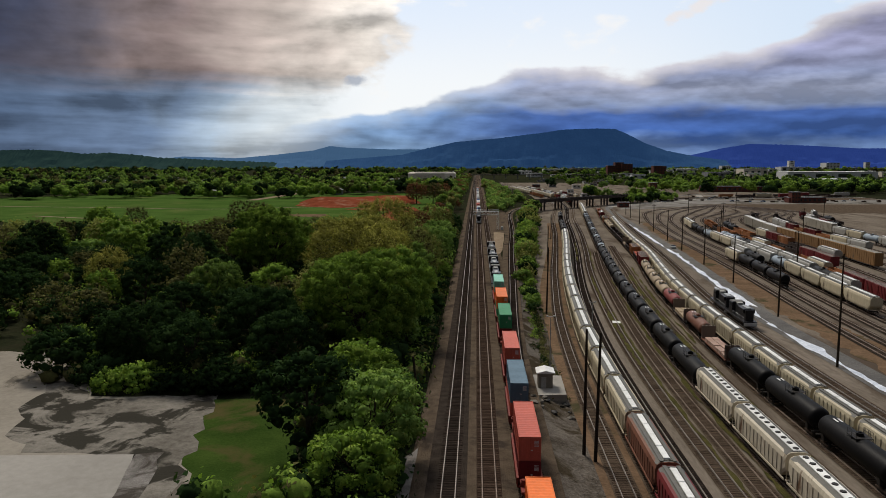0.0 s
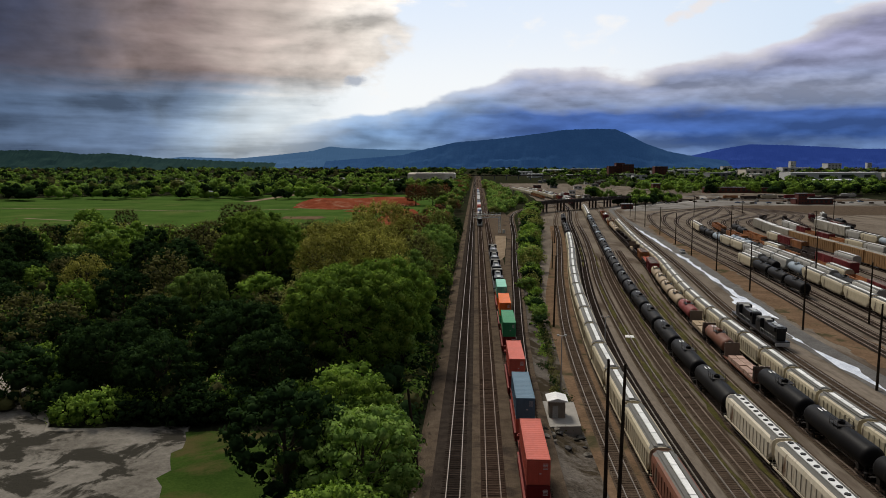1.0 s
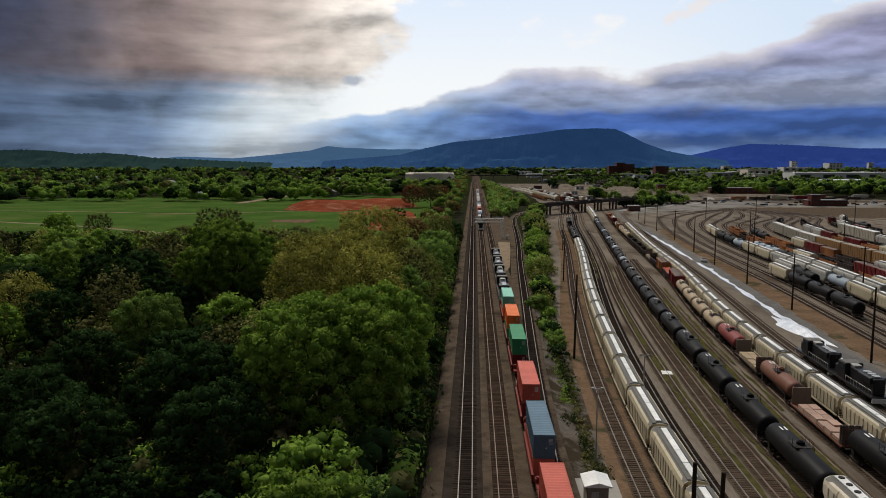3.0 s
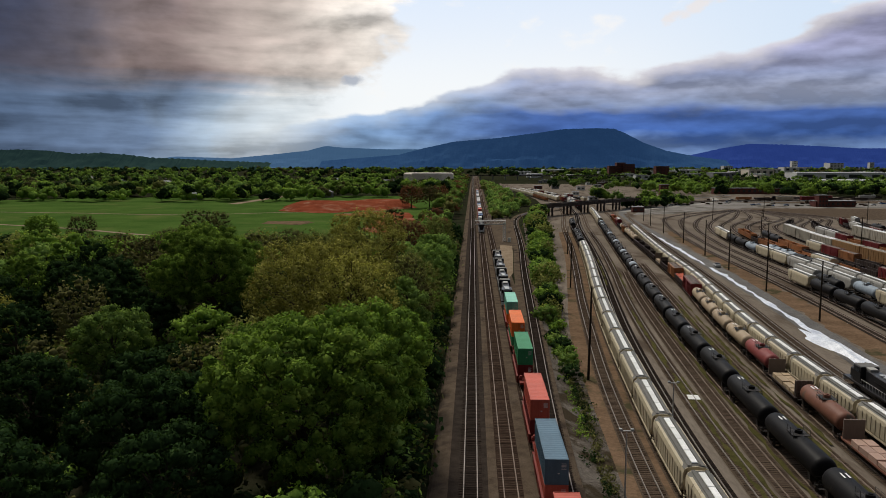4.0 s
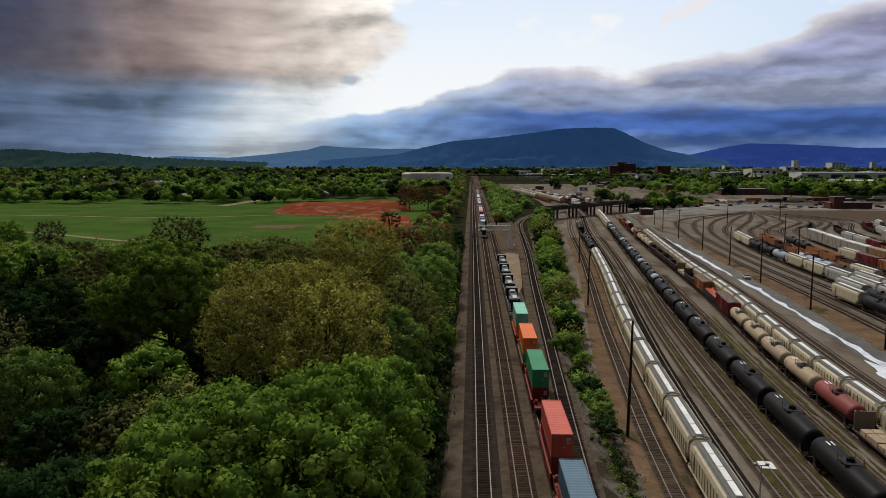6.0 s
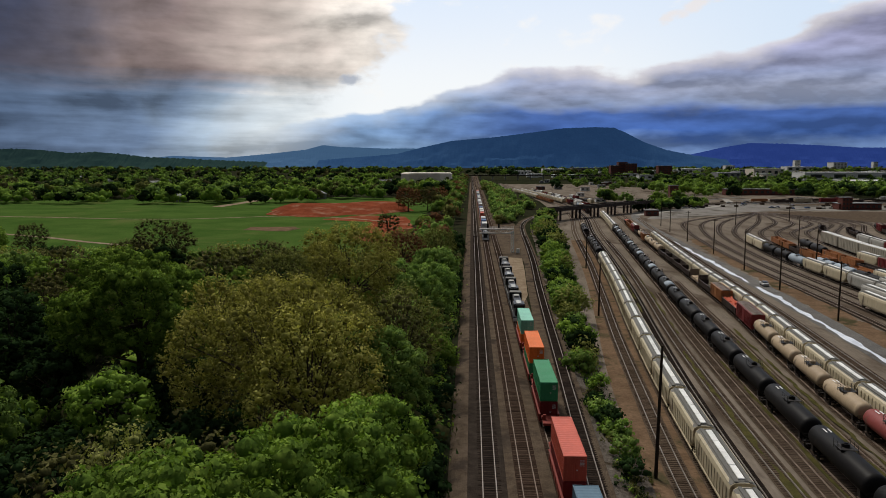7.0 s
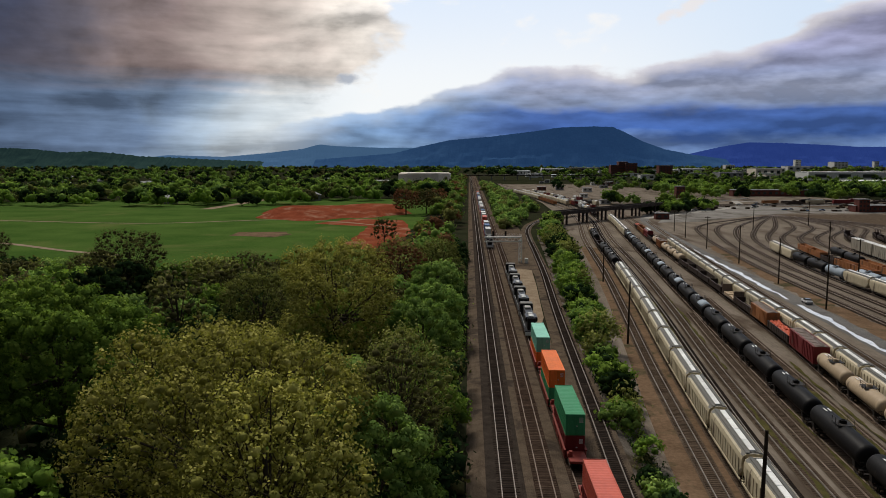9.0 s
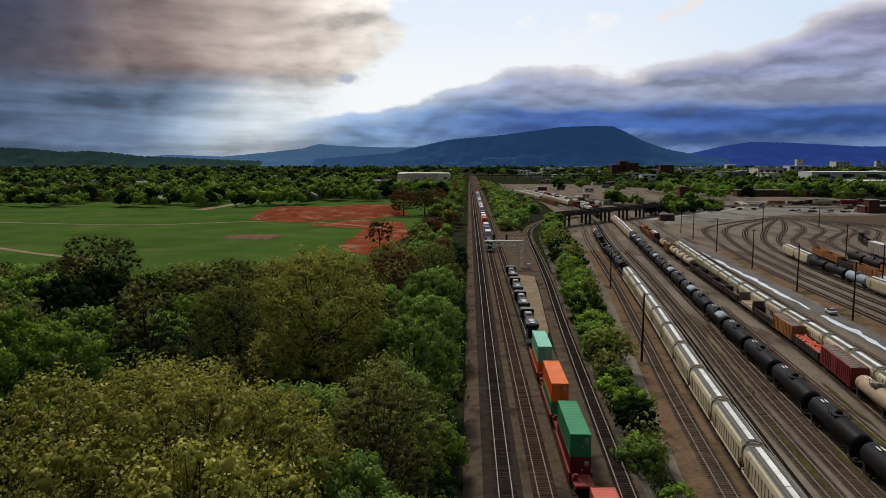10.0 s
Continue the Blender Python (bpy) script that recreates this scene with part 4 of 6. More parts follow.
def container(name, label, col, length=12.19, height=2.75, marks=True):
    root = thing(name, label, "shipping container", "containers of the stack train")
    w = 2.44
    bm = B()
    box(bm, (0, 0, height / 2), (w - 0.06, length - 0.1, height - 0.1))
    n = int(length / 0.28)
    for k in range(n):
        y = -length / 2 + 0.25 + k * (length - 0.5) / (n - 1)
        for x in (-w / 2 + 0.02, w / 2 - 0.02):
            box(bm, (x, y, height / 2), (0.04, 0.12, height - 0.3))
    part("shell", bm, PAINT[col], root)
    bm = B()
    rows = []
    for k in range(41):
        y, z = -length / 2 + 0.15 + k * (length - 0.3) / 40, height - (0.02 if k % 2 else 0.045)
        rows.append([(-w / 2 + 0.12, y, z), (w / 2 - 0.12, y, z), (w / 2 - 0.12, y, height - 0.09), (-w / 2 + 0.12, y, height - 0.09)])
    loft(bm, rows)
    part("roof", bm, PAINT[col], root)
    for x in (-1, 1):
        for y in (-1, 1):
            bm = B()
            box(bm, (x * (w / 2 - 0.06), y * (length / 2 - 0.06), height / 2), (0.13, 0.13, height), bevel=0.015)
            part("corner_post", bm, PAINT[col], root)
    bm = B()
    for z in (0.07, height - 0.06):
        for x in (-w / 2 + 0.05, w / 2 - 0.05):
            box(bm, (x, 0, z), (0.1, length - 0.25, 0.12))
        for y in (-length / 2 + 0.05, length / 2 - 0.05):
            box(bm, (0, y, z), (w - 0.25, 0.1, 0.12))
    part("edge_rail", bm, PAINT[col], root)
    for x in (-0.57, 0.57):
        bm = B()
        y = -length / 2 - 0.005
        box(bm, (x, y, height / 2), (1.08, 0.05, height - 0.3), bevel=0.015)
        for dx in (-0.28, 0.28):
            rod(bm, (x + dx, y - 0.05, 0.2), (x + dx, y - 0.05, height - 0.2), 0.025, seg=6)
            box(bm, (x + dx, y - 0.06, 1.1), (0.16, 0.04, 0.08))
        part("door", bm, PAINT[col], root, "steel door leaf with lock rods")
    if marks:
        bm = B()
        for k in range(5):
            box(bm, (0.72, -length / 2 - 0.075, height - 0.45 - k * 0.14), (0.5, 0.01, 0.06))
        box(bm, (0.2, -length / 2 - 0.075, height - 1.5), (0.2, 0.01, 0.12))
        part("marking_bars", bm, PAINT["c_white"], root, "white lettering reduced to bars")
    return root


STORE = {}


def place(kind, key, s_y, args, builder):
    """The first car of a kind is built, the others are copies of it."""
    m = on_track(key, s_y)
    if kind in STORE:
        return copy_thing(STORE[kind], m)
    STORE[kind] = builder(*args[0], **args[1])
    STORE[kind].matrix_basis = m
    return STORE[kind]


KINDS = {
    "hop_cream": (covered_hopper, ("hopper_car", "cream covered hopper with white roof hatches", 17.3, "cream"), {}),
    "hop_white": (covered_hopper, ("hopper_car", "white-roofed covered hopper at the head of the cut", 17.3, "beige"), {"holes": False}),
    "hop_beige": (covered_hopper, ("hopper_car", "rust-stained beige covered hopper with round hatches", 18.3, "beige"), {"holes": True}),
    "hop_rust": (covered_hopper, ("hopper_car", "rusty brown covered hopper with white roof hatches", 17.3, "rust"), {}),
    "hop_maroon": (covered_hopper, ("hopper_car", "maroon covered hopper with white roof hatches", 17.3, "maroon"), {}),
    "hop_short": (covered_hopper, ("hopper_car", "short cream two-bay covered hopper", 12.7, "cream"), {"bays": 2, "height": 4.3}),
    "hop_yard": (covered_hopper, ("hopper_car", "long pale grey covered hopper in the bowl", 18.3, "grey"), {"full": False}),
    "hop_yard_cream": (covered_hopper, ("hopper_car", "long cream covered hopper in the bowl", 18.3, "cream"), {"full": False}),
    "tank": (tank_car, ("tank_car", "black tank car with railed manway platform", 18.4, "black"), {}),
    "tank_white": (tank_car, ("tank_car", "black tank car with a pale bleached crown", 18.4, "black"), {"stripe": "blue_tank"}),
    "tank_tan": (tank_car, ("tank_car", "tan dusty tank car", 15.2, "tan"), {"radius": 1.35}),
    "tank_rust": (tank_car, ("tank_car", "rusty brown tank car", 16.0, "rust"), {"radius": 1.4}),
    "tank_red": (tank_car, ("tank_car", "dull red tank car", 15.2, "red"), {"radius": 1.4}),
    "tank_far": (tank_car, ("tank_car", "black tank car in the bowl", 18.0, "black"), {"full": False}),
    "tank_blue": (tank_car, ("tank_car", "pale blue-grey tank car", 16.0, "blue_tank"), {"full": False}),
    "box": (boxcar, ("boxcar", "maroon ribbed boxcar with dusty roof", 17.0, "maroon"), {}),
    "box_rust": (boxcar, ("boxcar", "rust-brown boxcar with yellow ends", 14.5, "orange"), {"height": 4.2, "full": False}),
    "gon_red": (gondola, ("gondola_car", "open gondola with orange-red drums", 16.5, "dark_brown", "pipe"), {}),
    "gon_dark": (gondola, ("gondola_car", "empty dark gondola car", 16.5, "dark_brown"), {"full": False}),
    "gon_orange": (gondola, ("gondola_car", "faded orange high-sided gondola", 17.0, "orange"), {"height": 3.3, "full": False}),
    "flat": (bulkhead_flat, ("flat_car", "bulkhead flat car with wrapped pinkish bundles", 18.5, "rust", "lumber"), {}),
    "flat_dark": (bulkhead_flat, ("flat_car", "bulkhead flat car with pale timber", 15.0, "dark_brown", "tan"), {}),
    "rack": (autorack, ("autorack_car", "weathered grey autorack with pale roof", "rack"), {}),
    "rack_orange": (autorack, ("autorack_car", "faded orange autorack in the bowl", "rack_orange"), {}),
    "loco": (locomotive, ("locomotive", "black diesel locomotive with white trim"), {}),
}
KINDS["switcher"] = (locomotive, ("switcher_locomotive", "black yard switcher with pale trim on the outer track", 15.8), {})
LENGTH = {"loco": 22.2, "rack": 27.2, "rack_orange": 27.2}


def car(kind, key, s_y):
    builder, args, kw = KINDS[kind]
    return place(kind, key, s_y, (args, kw), builder)


def cut(key, y_end, kinds):
    """A cut of cars set one behind the other, from its far end towards the camera. Returns the cars with their places."""
    made, y = [], y_end
    for kind in kinds:
        n = LENGTH.get(kind) or [a for a in KINDS[kind][1] if isinstance(a, float)][0]
        line = LINES[key]
        slope = abs(np.interp(y - 1, line[:, 1], line[:, 0]) - np.interp(y - n, line[:, 1], line[:, 0])) / n
        n_y = n / math.hypot(1, slope)
        made.append((car(kind, key, y - n_y / 2), y - n_y / 2))
        y -= n_y
    return made


moving = []  # (thing, track, plan height at the start, metres a second, height over the rail)

# hoppers rolling slowly along the second yard track
for ob, y in cut("B", 392.0, ["tank_tan", "tank", "tank", "gon_dark", "gon_dark", "tank", "tank", "tank", "gon_dark"]):
    moving.append((ob, "B", y, 0.85, 0.0))
for ob, y in cut("B", 239.0, ["hop_white"] + ["hop_cream"] * 15 + ["hop_rust", "hop_maroon", "hop_maroon"]):
    moving.append((ob, "B", y, 0.85, 0.0))
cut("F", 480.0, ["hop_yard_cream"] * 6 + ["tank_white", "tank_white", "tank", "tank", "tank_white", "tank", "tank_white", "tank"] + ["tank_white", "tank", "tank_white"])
cut("F", 169.5, ["tank"] * 10 + ["hop_beige"] * 5)
cut("G", 430.0, ["gon_red", "gon_orange", "gon_orange", "hop_maroon", "gon_dark", "tank_tan", "box_rust", "tank_tan", "tank_tan", "tank_tan", "gon_dark", "gon_dark", "gon_dark", "gon_dark", "flat_dark", "gon_dark"])
cut("G", 175.0, ["box_rust", "gon_red", "box", "tank_tan", "tank_tan", "tank_tan", "tank_tan", "tank_red", "flat_dark", "tank_rust", "flat", "tank", "tank", "tank", "tank"])
cut("H", 330.0, ["hop_short"] * 30)
for ob, y in cut("I", 66.0, ["switcher", "switcher"]):
    moving.append((ob, "I", y, -4.0, 0.0))

# stack train and the waiting container train
STACK = [(62.0, "c_teal", "c_orange"), (41.0, "c_orange", "c_green"), (21.3, "c_green", "c_dred"), (-4.8, "c_red", "c_dred"), (-23.9, "c_blue", "c_red"), (-43.6, "c_red", "c_dred"), (-66.0, "c_orange", "c_dred"), (-86.0, "c_blue", "c_dred")]
NAMES = {"c_teal": "pale teal", "c_orange": "bright orange", "c_green": "green", "c_red": "coral red", "c_dred": "dark red", "c_blue": "slate blue", "c_navy": "navy blue", "c_white": "white"}
SPEED = 7.7
BOXES = {}


def box_of(col, m):
    if col in BOXES:
        return copy_thing(BOXES[col], m)
    BOXES[col] = container("shipping_container", NAMES[col] + " ribbed steel container on a well car", col)
    BOXES[col].matrix_basis = m
    return BOXES[col]


well = None
for far, upper, lower in STACK:
    y = far - 6.1
    if well is None:
        well = well_car("well_car", "red articulated well car under stacked containers", 19.4)
        w = well
    else:
        w = copy_thing(well, on_track("three", y))
    moving.append((w, "three", y, SPEED, 0.0))
    moving.append((box_of(lower, on_track("three", y)), "three", y, SPEED, 0.42))
    moving.append((box_of(upper, on_track("three", y)), "three", y, SPEED, 3.2))
for k in range(4):
    y = 162.0 - 11 - 22.2 * k
    moving.append((car("loco", "three", y), "three", y, SPEED, 0.0))
ahead = [300.0 - 11.0, ["c_navy", "c_navy", "c_white", "c_red", "c_red", "c_white", "c_white", "c_navy", "c_red", "c_red", "c_white", "c_white", "c_dred", "c_navy", "c_white", "c_teal", "c_white", "c_navy", "c_red", "c_white", "c_navy", "c_white", "c_red", "c_white"]]
moving.append((car("loco", "two", 307.0), "two", 307.0, 0.9, 0.0))
for k, col in enumerate(ahead[1]):
    y = 330.0 + k * 19.0
    moving.append((copy_thing(well, on_track("two", y)), "two", y, 0.9, 0.0))
    moving.append((box_of(col, on_track("two", y)), "two", y, 0.9, 0.42))
    if k % 5 != 3:
        moving.append((box_of(col if k % 3 else "c_white", on_track("two", y)), "two", y, 0.9, 3.2))

# bowl tracks
cut("J3", 318, ["hop_yard_cream", "hop_yard_cream", "tank_far", "tank_far", "tank_blue", "hop_yard_cream", "hop_yard_cream", "hop_yard", "hop_yard", "hop_yard", "tank_blue", "hop_yard_cream", "hop_yard_cream", "hop_yard_cream", "hop_yard_cream"])
cut("J1", 161, ["hop_yard_cream", "tank_far", "tank_far", "tank_far"])
cut("J2", 172, ["hop_yard", "tank_far"])
cut("J4", 235, ["tank_blue", "tank_blue", "tank_far", "hop_yard", "hop_yard", "hop_yard", "hop_yard", "tank_far", "hop_yard"])
cut("J5", 318, ["gon_orange", "gon_orange", "gon_dark", "gon_orange", "gon_orange", "gon_dark", "gon_orange", "hop_yard_cream", "gon_orange", "gon_dark", "gon_orange", "hop_yard_cream", "gon_orange", "box", "box", "box_rust"])
cut("J6", 300, ["tank_far", "tank_far", "gon_orange", "gon_orange", "gon_dark", "gon_dark", "gon_dark", "gon_dark", "box", "box"])
cut("J8", 322, ["rack", "rack", "rack", "rack_orange", "rack_orange", "rack_orange", "rack_orange"])
cut("J10", 320, ["hop_yard", "hop_yard", "box", "gon_orange", "box", "gon_orange", "hop_yard_cream", "hop_yard"])
cut("J12", 315, ["rack", "rack", "hop_yard", "hop_yard_cream", "tank_blue", "hop_yard", "tank_blue"])
cut("L1", 705, ["gon_dark", "hop_yard", "gon_dark", "box", "gon_dark", "tank_far", "gon_dark", "gon_orange"])
cut("L3", 680, ["gon_dark", "gon_dark", "box", "hop_yard_cream", "gon_dark"])
cut("G", 740, ["hop_yard", "box", "gon_dark", "gon_dark", "tank_far", "hop_yard_cream"])
cut("J9", 390, ["gon_dark"] * 9)
cut("J13", 400, ["gon_dark", "box", "gon_dark", "hop_yard", "gon_dark", "box", "tank_far", "gon_dark", "gon_dark"])
cut("J7", 250, ["hop_yard_cream", "box", "box_rust", "gon_dark", "gon_dark", "hop_yard"])
cut("J14", 395, ["hop_yard", "gon_dark", "gon_dark", "tank_far", "gon_dark"])
cut("J11", 380, ["gon_dark"] * 5)
for key, y0, kinds in (("C", 900, ["hop_yard_cream"] * 14), ("D", 720, ["hop_yard", "tank_blue", "hop_yard_cream", "gon_orange", "box", "gon_dark"] * 2), ("F", 900, ["hop_yard_cream", "tank_far", "hop_yard", "hop_yard", "gon_orange", "box"] * 3), ("A", 900, ["hop_yard_cream"] * 9 + ["gon_orange"] * 5)):
    cut(key, y0, kinds)


# ---- trees ----
ICO = [(0.0, 0.0, -1.0), (0.724, -0.526, -0.447), (-0.276, -0.851, -0.447), (-0.894, 0.0, -0.447), (-0.276, 0.851, -0.447), (0.724, 0.526, -0.447), (0.276, -0.851, 0.447), (-0.724, -0.526, 0.447), (-0.724, 0.526, 0.447), (0.276, 0.851, 0.447), (0.894, 0.0, 0.447), (0.0, 0.0, 1.0)]
ICO_FACES = [(0, 1, 2), (1, 0, 5), (0, 2, 3), (0, 3, 4), (0, 4, 5), (1, 5, 10), (2, 1, 6), (3, 2, 7), (4, 3, 8), (5, 4, 9), (1, 10, 6), (2, 6, 7), (3, 7, 8), (4, 8, 9), (5, 9, 10), (6, 10, 11), (7, 6, 11), (8, 7, 11), (9, 8, 11), (10, 9, 11)]


def clump_mesh(name, clumps, leaves, size, seed, core=0.0, loose=0.12, tall=0.88, twigs=0.0):
    """Leaves on the outer skin of many small tufts (x, y, z, r, ux, uy, uz); with a core each tuft has a ragged
    opaque heart, with twigs a thin branch leads out to it."""
    rng = np.random.default_rng(seed)
    k = np.array(clumps, float)
    m = len(k)
    ico, tri = np.array(ICO), np.array(ICO_FACES)
    hv, hf, hn, hearts = np.zeros((0, 3)), np.zeros((0, 3), int), np.zeros((0, 3)), 0
    if core:
        heart = k[:, None, :3] + ico[None] * (k[:, 3] * core)[:, None, None] * rng.uniform(0.72, 1.12, (m, 12, 1)) * np.array([1, 1, 0.85])
        hv = heart.reshape(-1, 3)
        hf = (tri[None] + 12 * np.arange(m)[:, None, None]).reshape(-1, 3)
        hn = (ico[None] + 0.25 * k[:, None, 4:7]).reshape(-1, 3)
        hearts = len(hf)
    if twigs:
        # three-sided tapered sticks from inside the crown to beyond each tuft
        reach = k[:, 4:7] * np.array([1, 1, 0.5]) + np.array([0, 0, 0.7]) + rng.normal(0, 0.25, (m, 3))
        reach /= np.linalg.norm(reach, axis=1)[:, None]
        p0, p1 = k[:, :3] - reach * k[:, 3:4] * 2.6, k[:, :3] + reach * k[:, 3:4] * 1.05
        side = np.cross(reach, np.array([0.3, 0.9, 0.1]))
        side /= np.linalg.norm(side, axis=1)[:, None]
        up = np.cross(reach, side)
        ring = [side, -0.5 * side + 0.86 * up, -0.5 * side - 0.86 * up]
        tv = np.stack([p0 + q * twigs for q in ring] + [p1 + q * twigs * 0.3 for q in ring], 1).reshape(-1, 3)
        tt = np.array([(0, 1, 4), (0, 4, 3), (1, 2, 5), (1, 5, 4), (2, 0, 3), (2, 3, 5)])
        tf = (tt[None] + 6 * np.arange(m)[:, None, None]).reshape(-1, 3) + len(hv)
        hv, hf, hn = np.concatenate([hv, tv]), np.concatenate([hf, tf]), np.concatenate([hn, np.stack(ring + ring, 1).reshape(-1, 3)])
    pick = np.repeat(np.arange(m), leaves)
    n = len(pick)
    d = rng.normal(size=(n, 3)) + 0.4 * k[pick, 4:7] + np.array([0, 0, 0.25])
    d /= np.linalg.norm(d, axis=1)[:, None]
    r = k[pick, 3] * (1.0 + rng.normal(0, loose, n))
    c = k[pick, :3] + d * r[:, None] * np.array([1, 1, tall])
    nrm = d + rng.normal(0, 0.38, (n, 3))
    nrm /= np.linalg.norm(nrm, axis=1)[:, None]
    t = np.cross(nrm, rng.normal(size=(n, 3)))
    t /= np.linalg.norm(t, axis=1)[:, None]
    b = np.cross(nrm, t)
    s = size * rng.uniform(0.55, 1.35, n)[:, None]
    fold = nrm * s * rng.uniform(-0.3, 0.3, (n, 1))
    v = np.stack([c - t * s * 0.55, c - b * s * rng.uniform(0.25, 0.6, (n, 1)) + fold, c + t * s * 0.6, c + b * s * rng.uniform(0.25, 0.6, (n, 1)) + fold], 1).reshape(-1, 3)
    me = bpy.data.meshes.new(name)
    h = len(hv)
    me.vertices.add(h + 4 * n)
    me.vertices.foreach_set("co", np.concatenate([hv, v]).ravel())
    me.loops.add(3 * len(hf) + 4 * n)
    me.loops.foreach_set("vertex_index", np.concatenate([hf.ravel(), h + np.arange(4 * n)]))
    me.polygons.add(len(hf) + n)
    me.polygons.foreach_set("loop_start", np.concatenate([3 * np.arange(len(hf)), 3 * len(hf) + 4 * np.arange(n)]))
    me.polygons.foreach_set("loop_total", np.concatenate([np.full(len(hf), 3), np.full(n, 4)]))
    me.update()
    me.polygons.foreach_set("use_smooth", np.ones(len(hf) + n, bool))
    if twigs:
        me.polygons.foreach_set("material_index", np.r_[np.zeros(hearts, int), np.ones(len(hf) - hearts, int), np.zeros(n, int)])
    soft = np.concatenate([hn, np.repeat(d + 0.25 * k[pick, 4:7] + rng.normal(0, 0.12, (n, 3)), 4, axis=0)])
    soft /= np.linalg.norm(soft, axis=1)[:, None]
    me.normals_split_custom_set_from_vertices(soft.tolist())
    return me


def crown_clumps(height, radius, seed, clump, base=0.12, lobes=9, spread=1.3):
    """Clumps on the skin of a lobed crown, at least spread clump radii apart."""
    rng = np.random.default_rng(seed)
    zc, hz = height * (0.52 + base * 0.35), height * (0.47 - base * 0.35)
    big = radius > 8
    lob = [(0, 0, zc, radius * (0.66 if big else 0.78), hz * (0.82 if big else 0.92))]
    for i in range(lobes):
        a = 2 * math.pi * (i * 0.618 + rng.uniform(-0.1, 0.1))
        f = rng.uniform(-0.75, 0.72)
        w = math.sqrt(1 - f * f)
        rr = radius * (rng.uniform(0.22, 0.38) if big else rng.uniform(0.34, 0.5))
        lob.append((math.cos(a) * (radius - rr) * w * 1.05, math.sin(a) * (radius - rr) * w * 1.05, zc + f * (hz - rr * 0.6), rr, rr * rng.uniform(0.8, 1.0)))
    out, kept = [], np.zeros((0, 3))
    for x, y, z, r, rz in lob:
        n = int(4 * math.pi * r * r * 0.62 / (clump * clump * 0.9))
        for _ in range(n):
            d = rng.normal(size=3)
            d /= np.linalg.norm(d)
            if d[2] < -0.55:
                d[2] = -d[2]
            p = np.array((x, y, z)) + d * np.array((r, r, rz)) * rng.uniform(0.82, 1.08)
            if any(((p[0] - a) / e) ** 2 + ((p[1] - b) / e) ** 2 + ((p[2] - c) / g) ** 2 < 0.62 for a, b, c, e, g in lob):
                continue
            p[2] = min(p[2], height)
            cr = clump * rng.uniform(0.75, 1.2)
            p[2] = max(p[2], cr * 0.6)
            if len(kept) and np.min(np.sum((kept - p) ** 2, axis=1)) < (spread * clump) ** 2:
                continue
            kept = np.vstack([kept, p])
            out.append((*p, cr, *d))
    return out


PROTO = {}
LABELS = {"green": "large leafy green oak", "light": "bright spring-green maple", "gold": "golden-brown tree in fresh bud", "yellow": "yellow-green budding tree", "dark": "tree with shade-darkened leaf colour", "brown": "grey-brown barely leafed tree", "red": "reddish budding tree"}


def tree(kind, x, y, height, radius, detail=1, turn=0.0, z=None, name="tree"):
    """A trunk, limbs and a crown of leaf clumps; alike trees share their meshes at another turn."""
    key = (kind, round(height), round(radius), detail)
    m = pose(x, y, ground_z(x, y) - 0.1 if z is None else z, 0, 0, turn)
    if key in PROTO:
        return copy_thing(PROTO[key], m)
    seed = len(PROTO) * 13 + 5
    rng = random.Random(seed)
    root = thing(name, LABELS[kind] + (" with a broad crown" if radius > 8 else " among others"), "tree", "woodland trees", m)
    bm = B()
    tr = 0.018 * height + 0.08
    pts = [(0, 0, -0.2), (rng.uniform(-0.2, 0.2), rng.uniform(-0.2, 0.2), height * 0.25), (rng.uniform(-0.5, 0.5), rng.uniform(-0.5, 0.5), height * 0.7)]
    for a, b, r0, r1 in ((pts[0], pts[1], tr * 1.25, tr * 0.9), (pts[1], pts[2], tr * 0.9, tr * 0.4)):
        rod(bm, a, b, r0, r1, 8)
    part("trunk", bm, M["bark"], root)
    airy = kind in ("gold", "yellow", "brown", "red")
    clump = {2: 1.0 if airy else 1.1, 1: 1.2, 0: 1.6}[detail]
    cl = crown_clumps(height, radius, seed, clump, lobes=30 if radius > 8 else (14 if detail == 2 else 8), spread=(1.45 if airy else 1.3) if detail == 2 else 1.15)
    bare = kind in ("brown", "red")
    bm = B()
    for p in cl[:: max(1, len(cl) // (18 if detail == 2 else 8))]:
        h = rng.uniform(0.2, 0.5) * height
        mid = (p[0] * 0.5, p[1] * 0.5, (h + p[2]) / 2 + 0.3)
        rod(bm, (0, 0, h), mid, tr * 0.42, tr * 0.25, 5)
        rod(bm, mid, (p[0] * 1.04, p[1] * 1.04, p[2] + 0.3), tr * 0.25, tr * 0.06, 5)
    part("limb_work", bm, M["bark"], root)
    count = {2: 56 if airy else 84, 1: 20, 0: 11}[detail]
    me = clump_mesh("crown", cl, count // 2 if bare else count, {2: 0.29 if airy else 0.37, 1: 0.52, 0: 0.85}[detail], seed, core=0.52 if bare else (0.5 if airy else 0.72), loose=0.26 if airy else 0.12, tall=1.25 if airy else 0.85, twigs=0.05 if airy else 0.0)
    me.materials.append(LEAF[kind])
    me.materials.append(M["bark"])
    crown = new("crown", me)
    crown.parent = root
    PROTO[key] = root
    return root


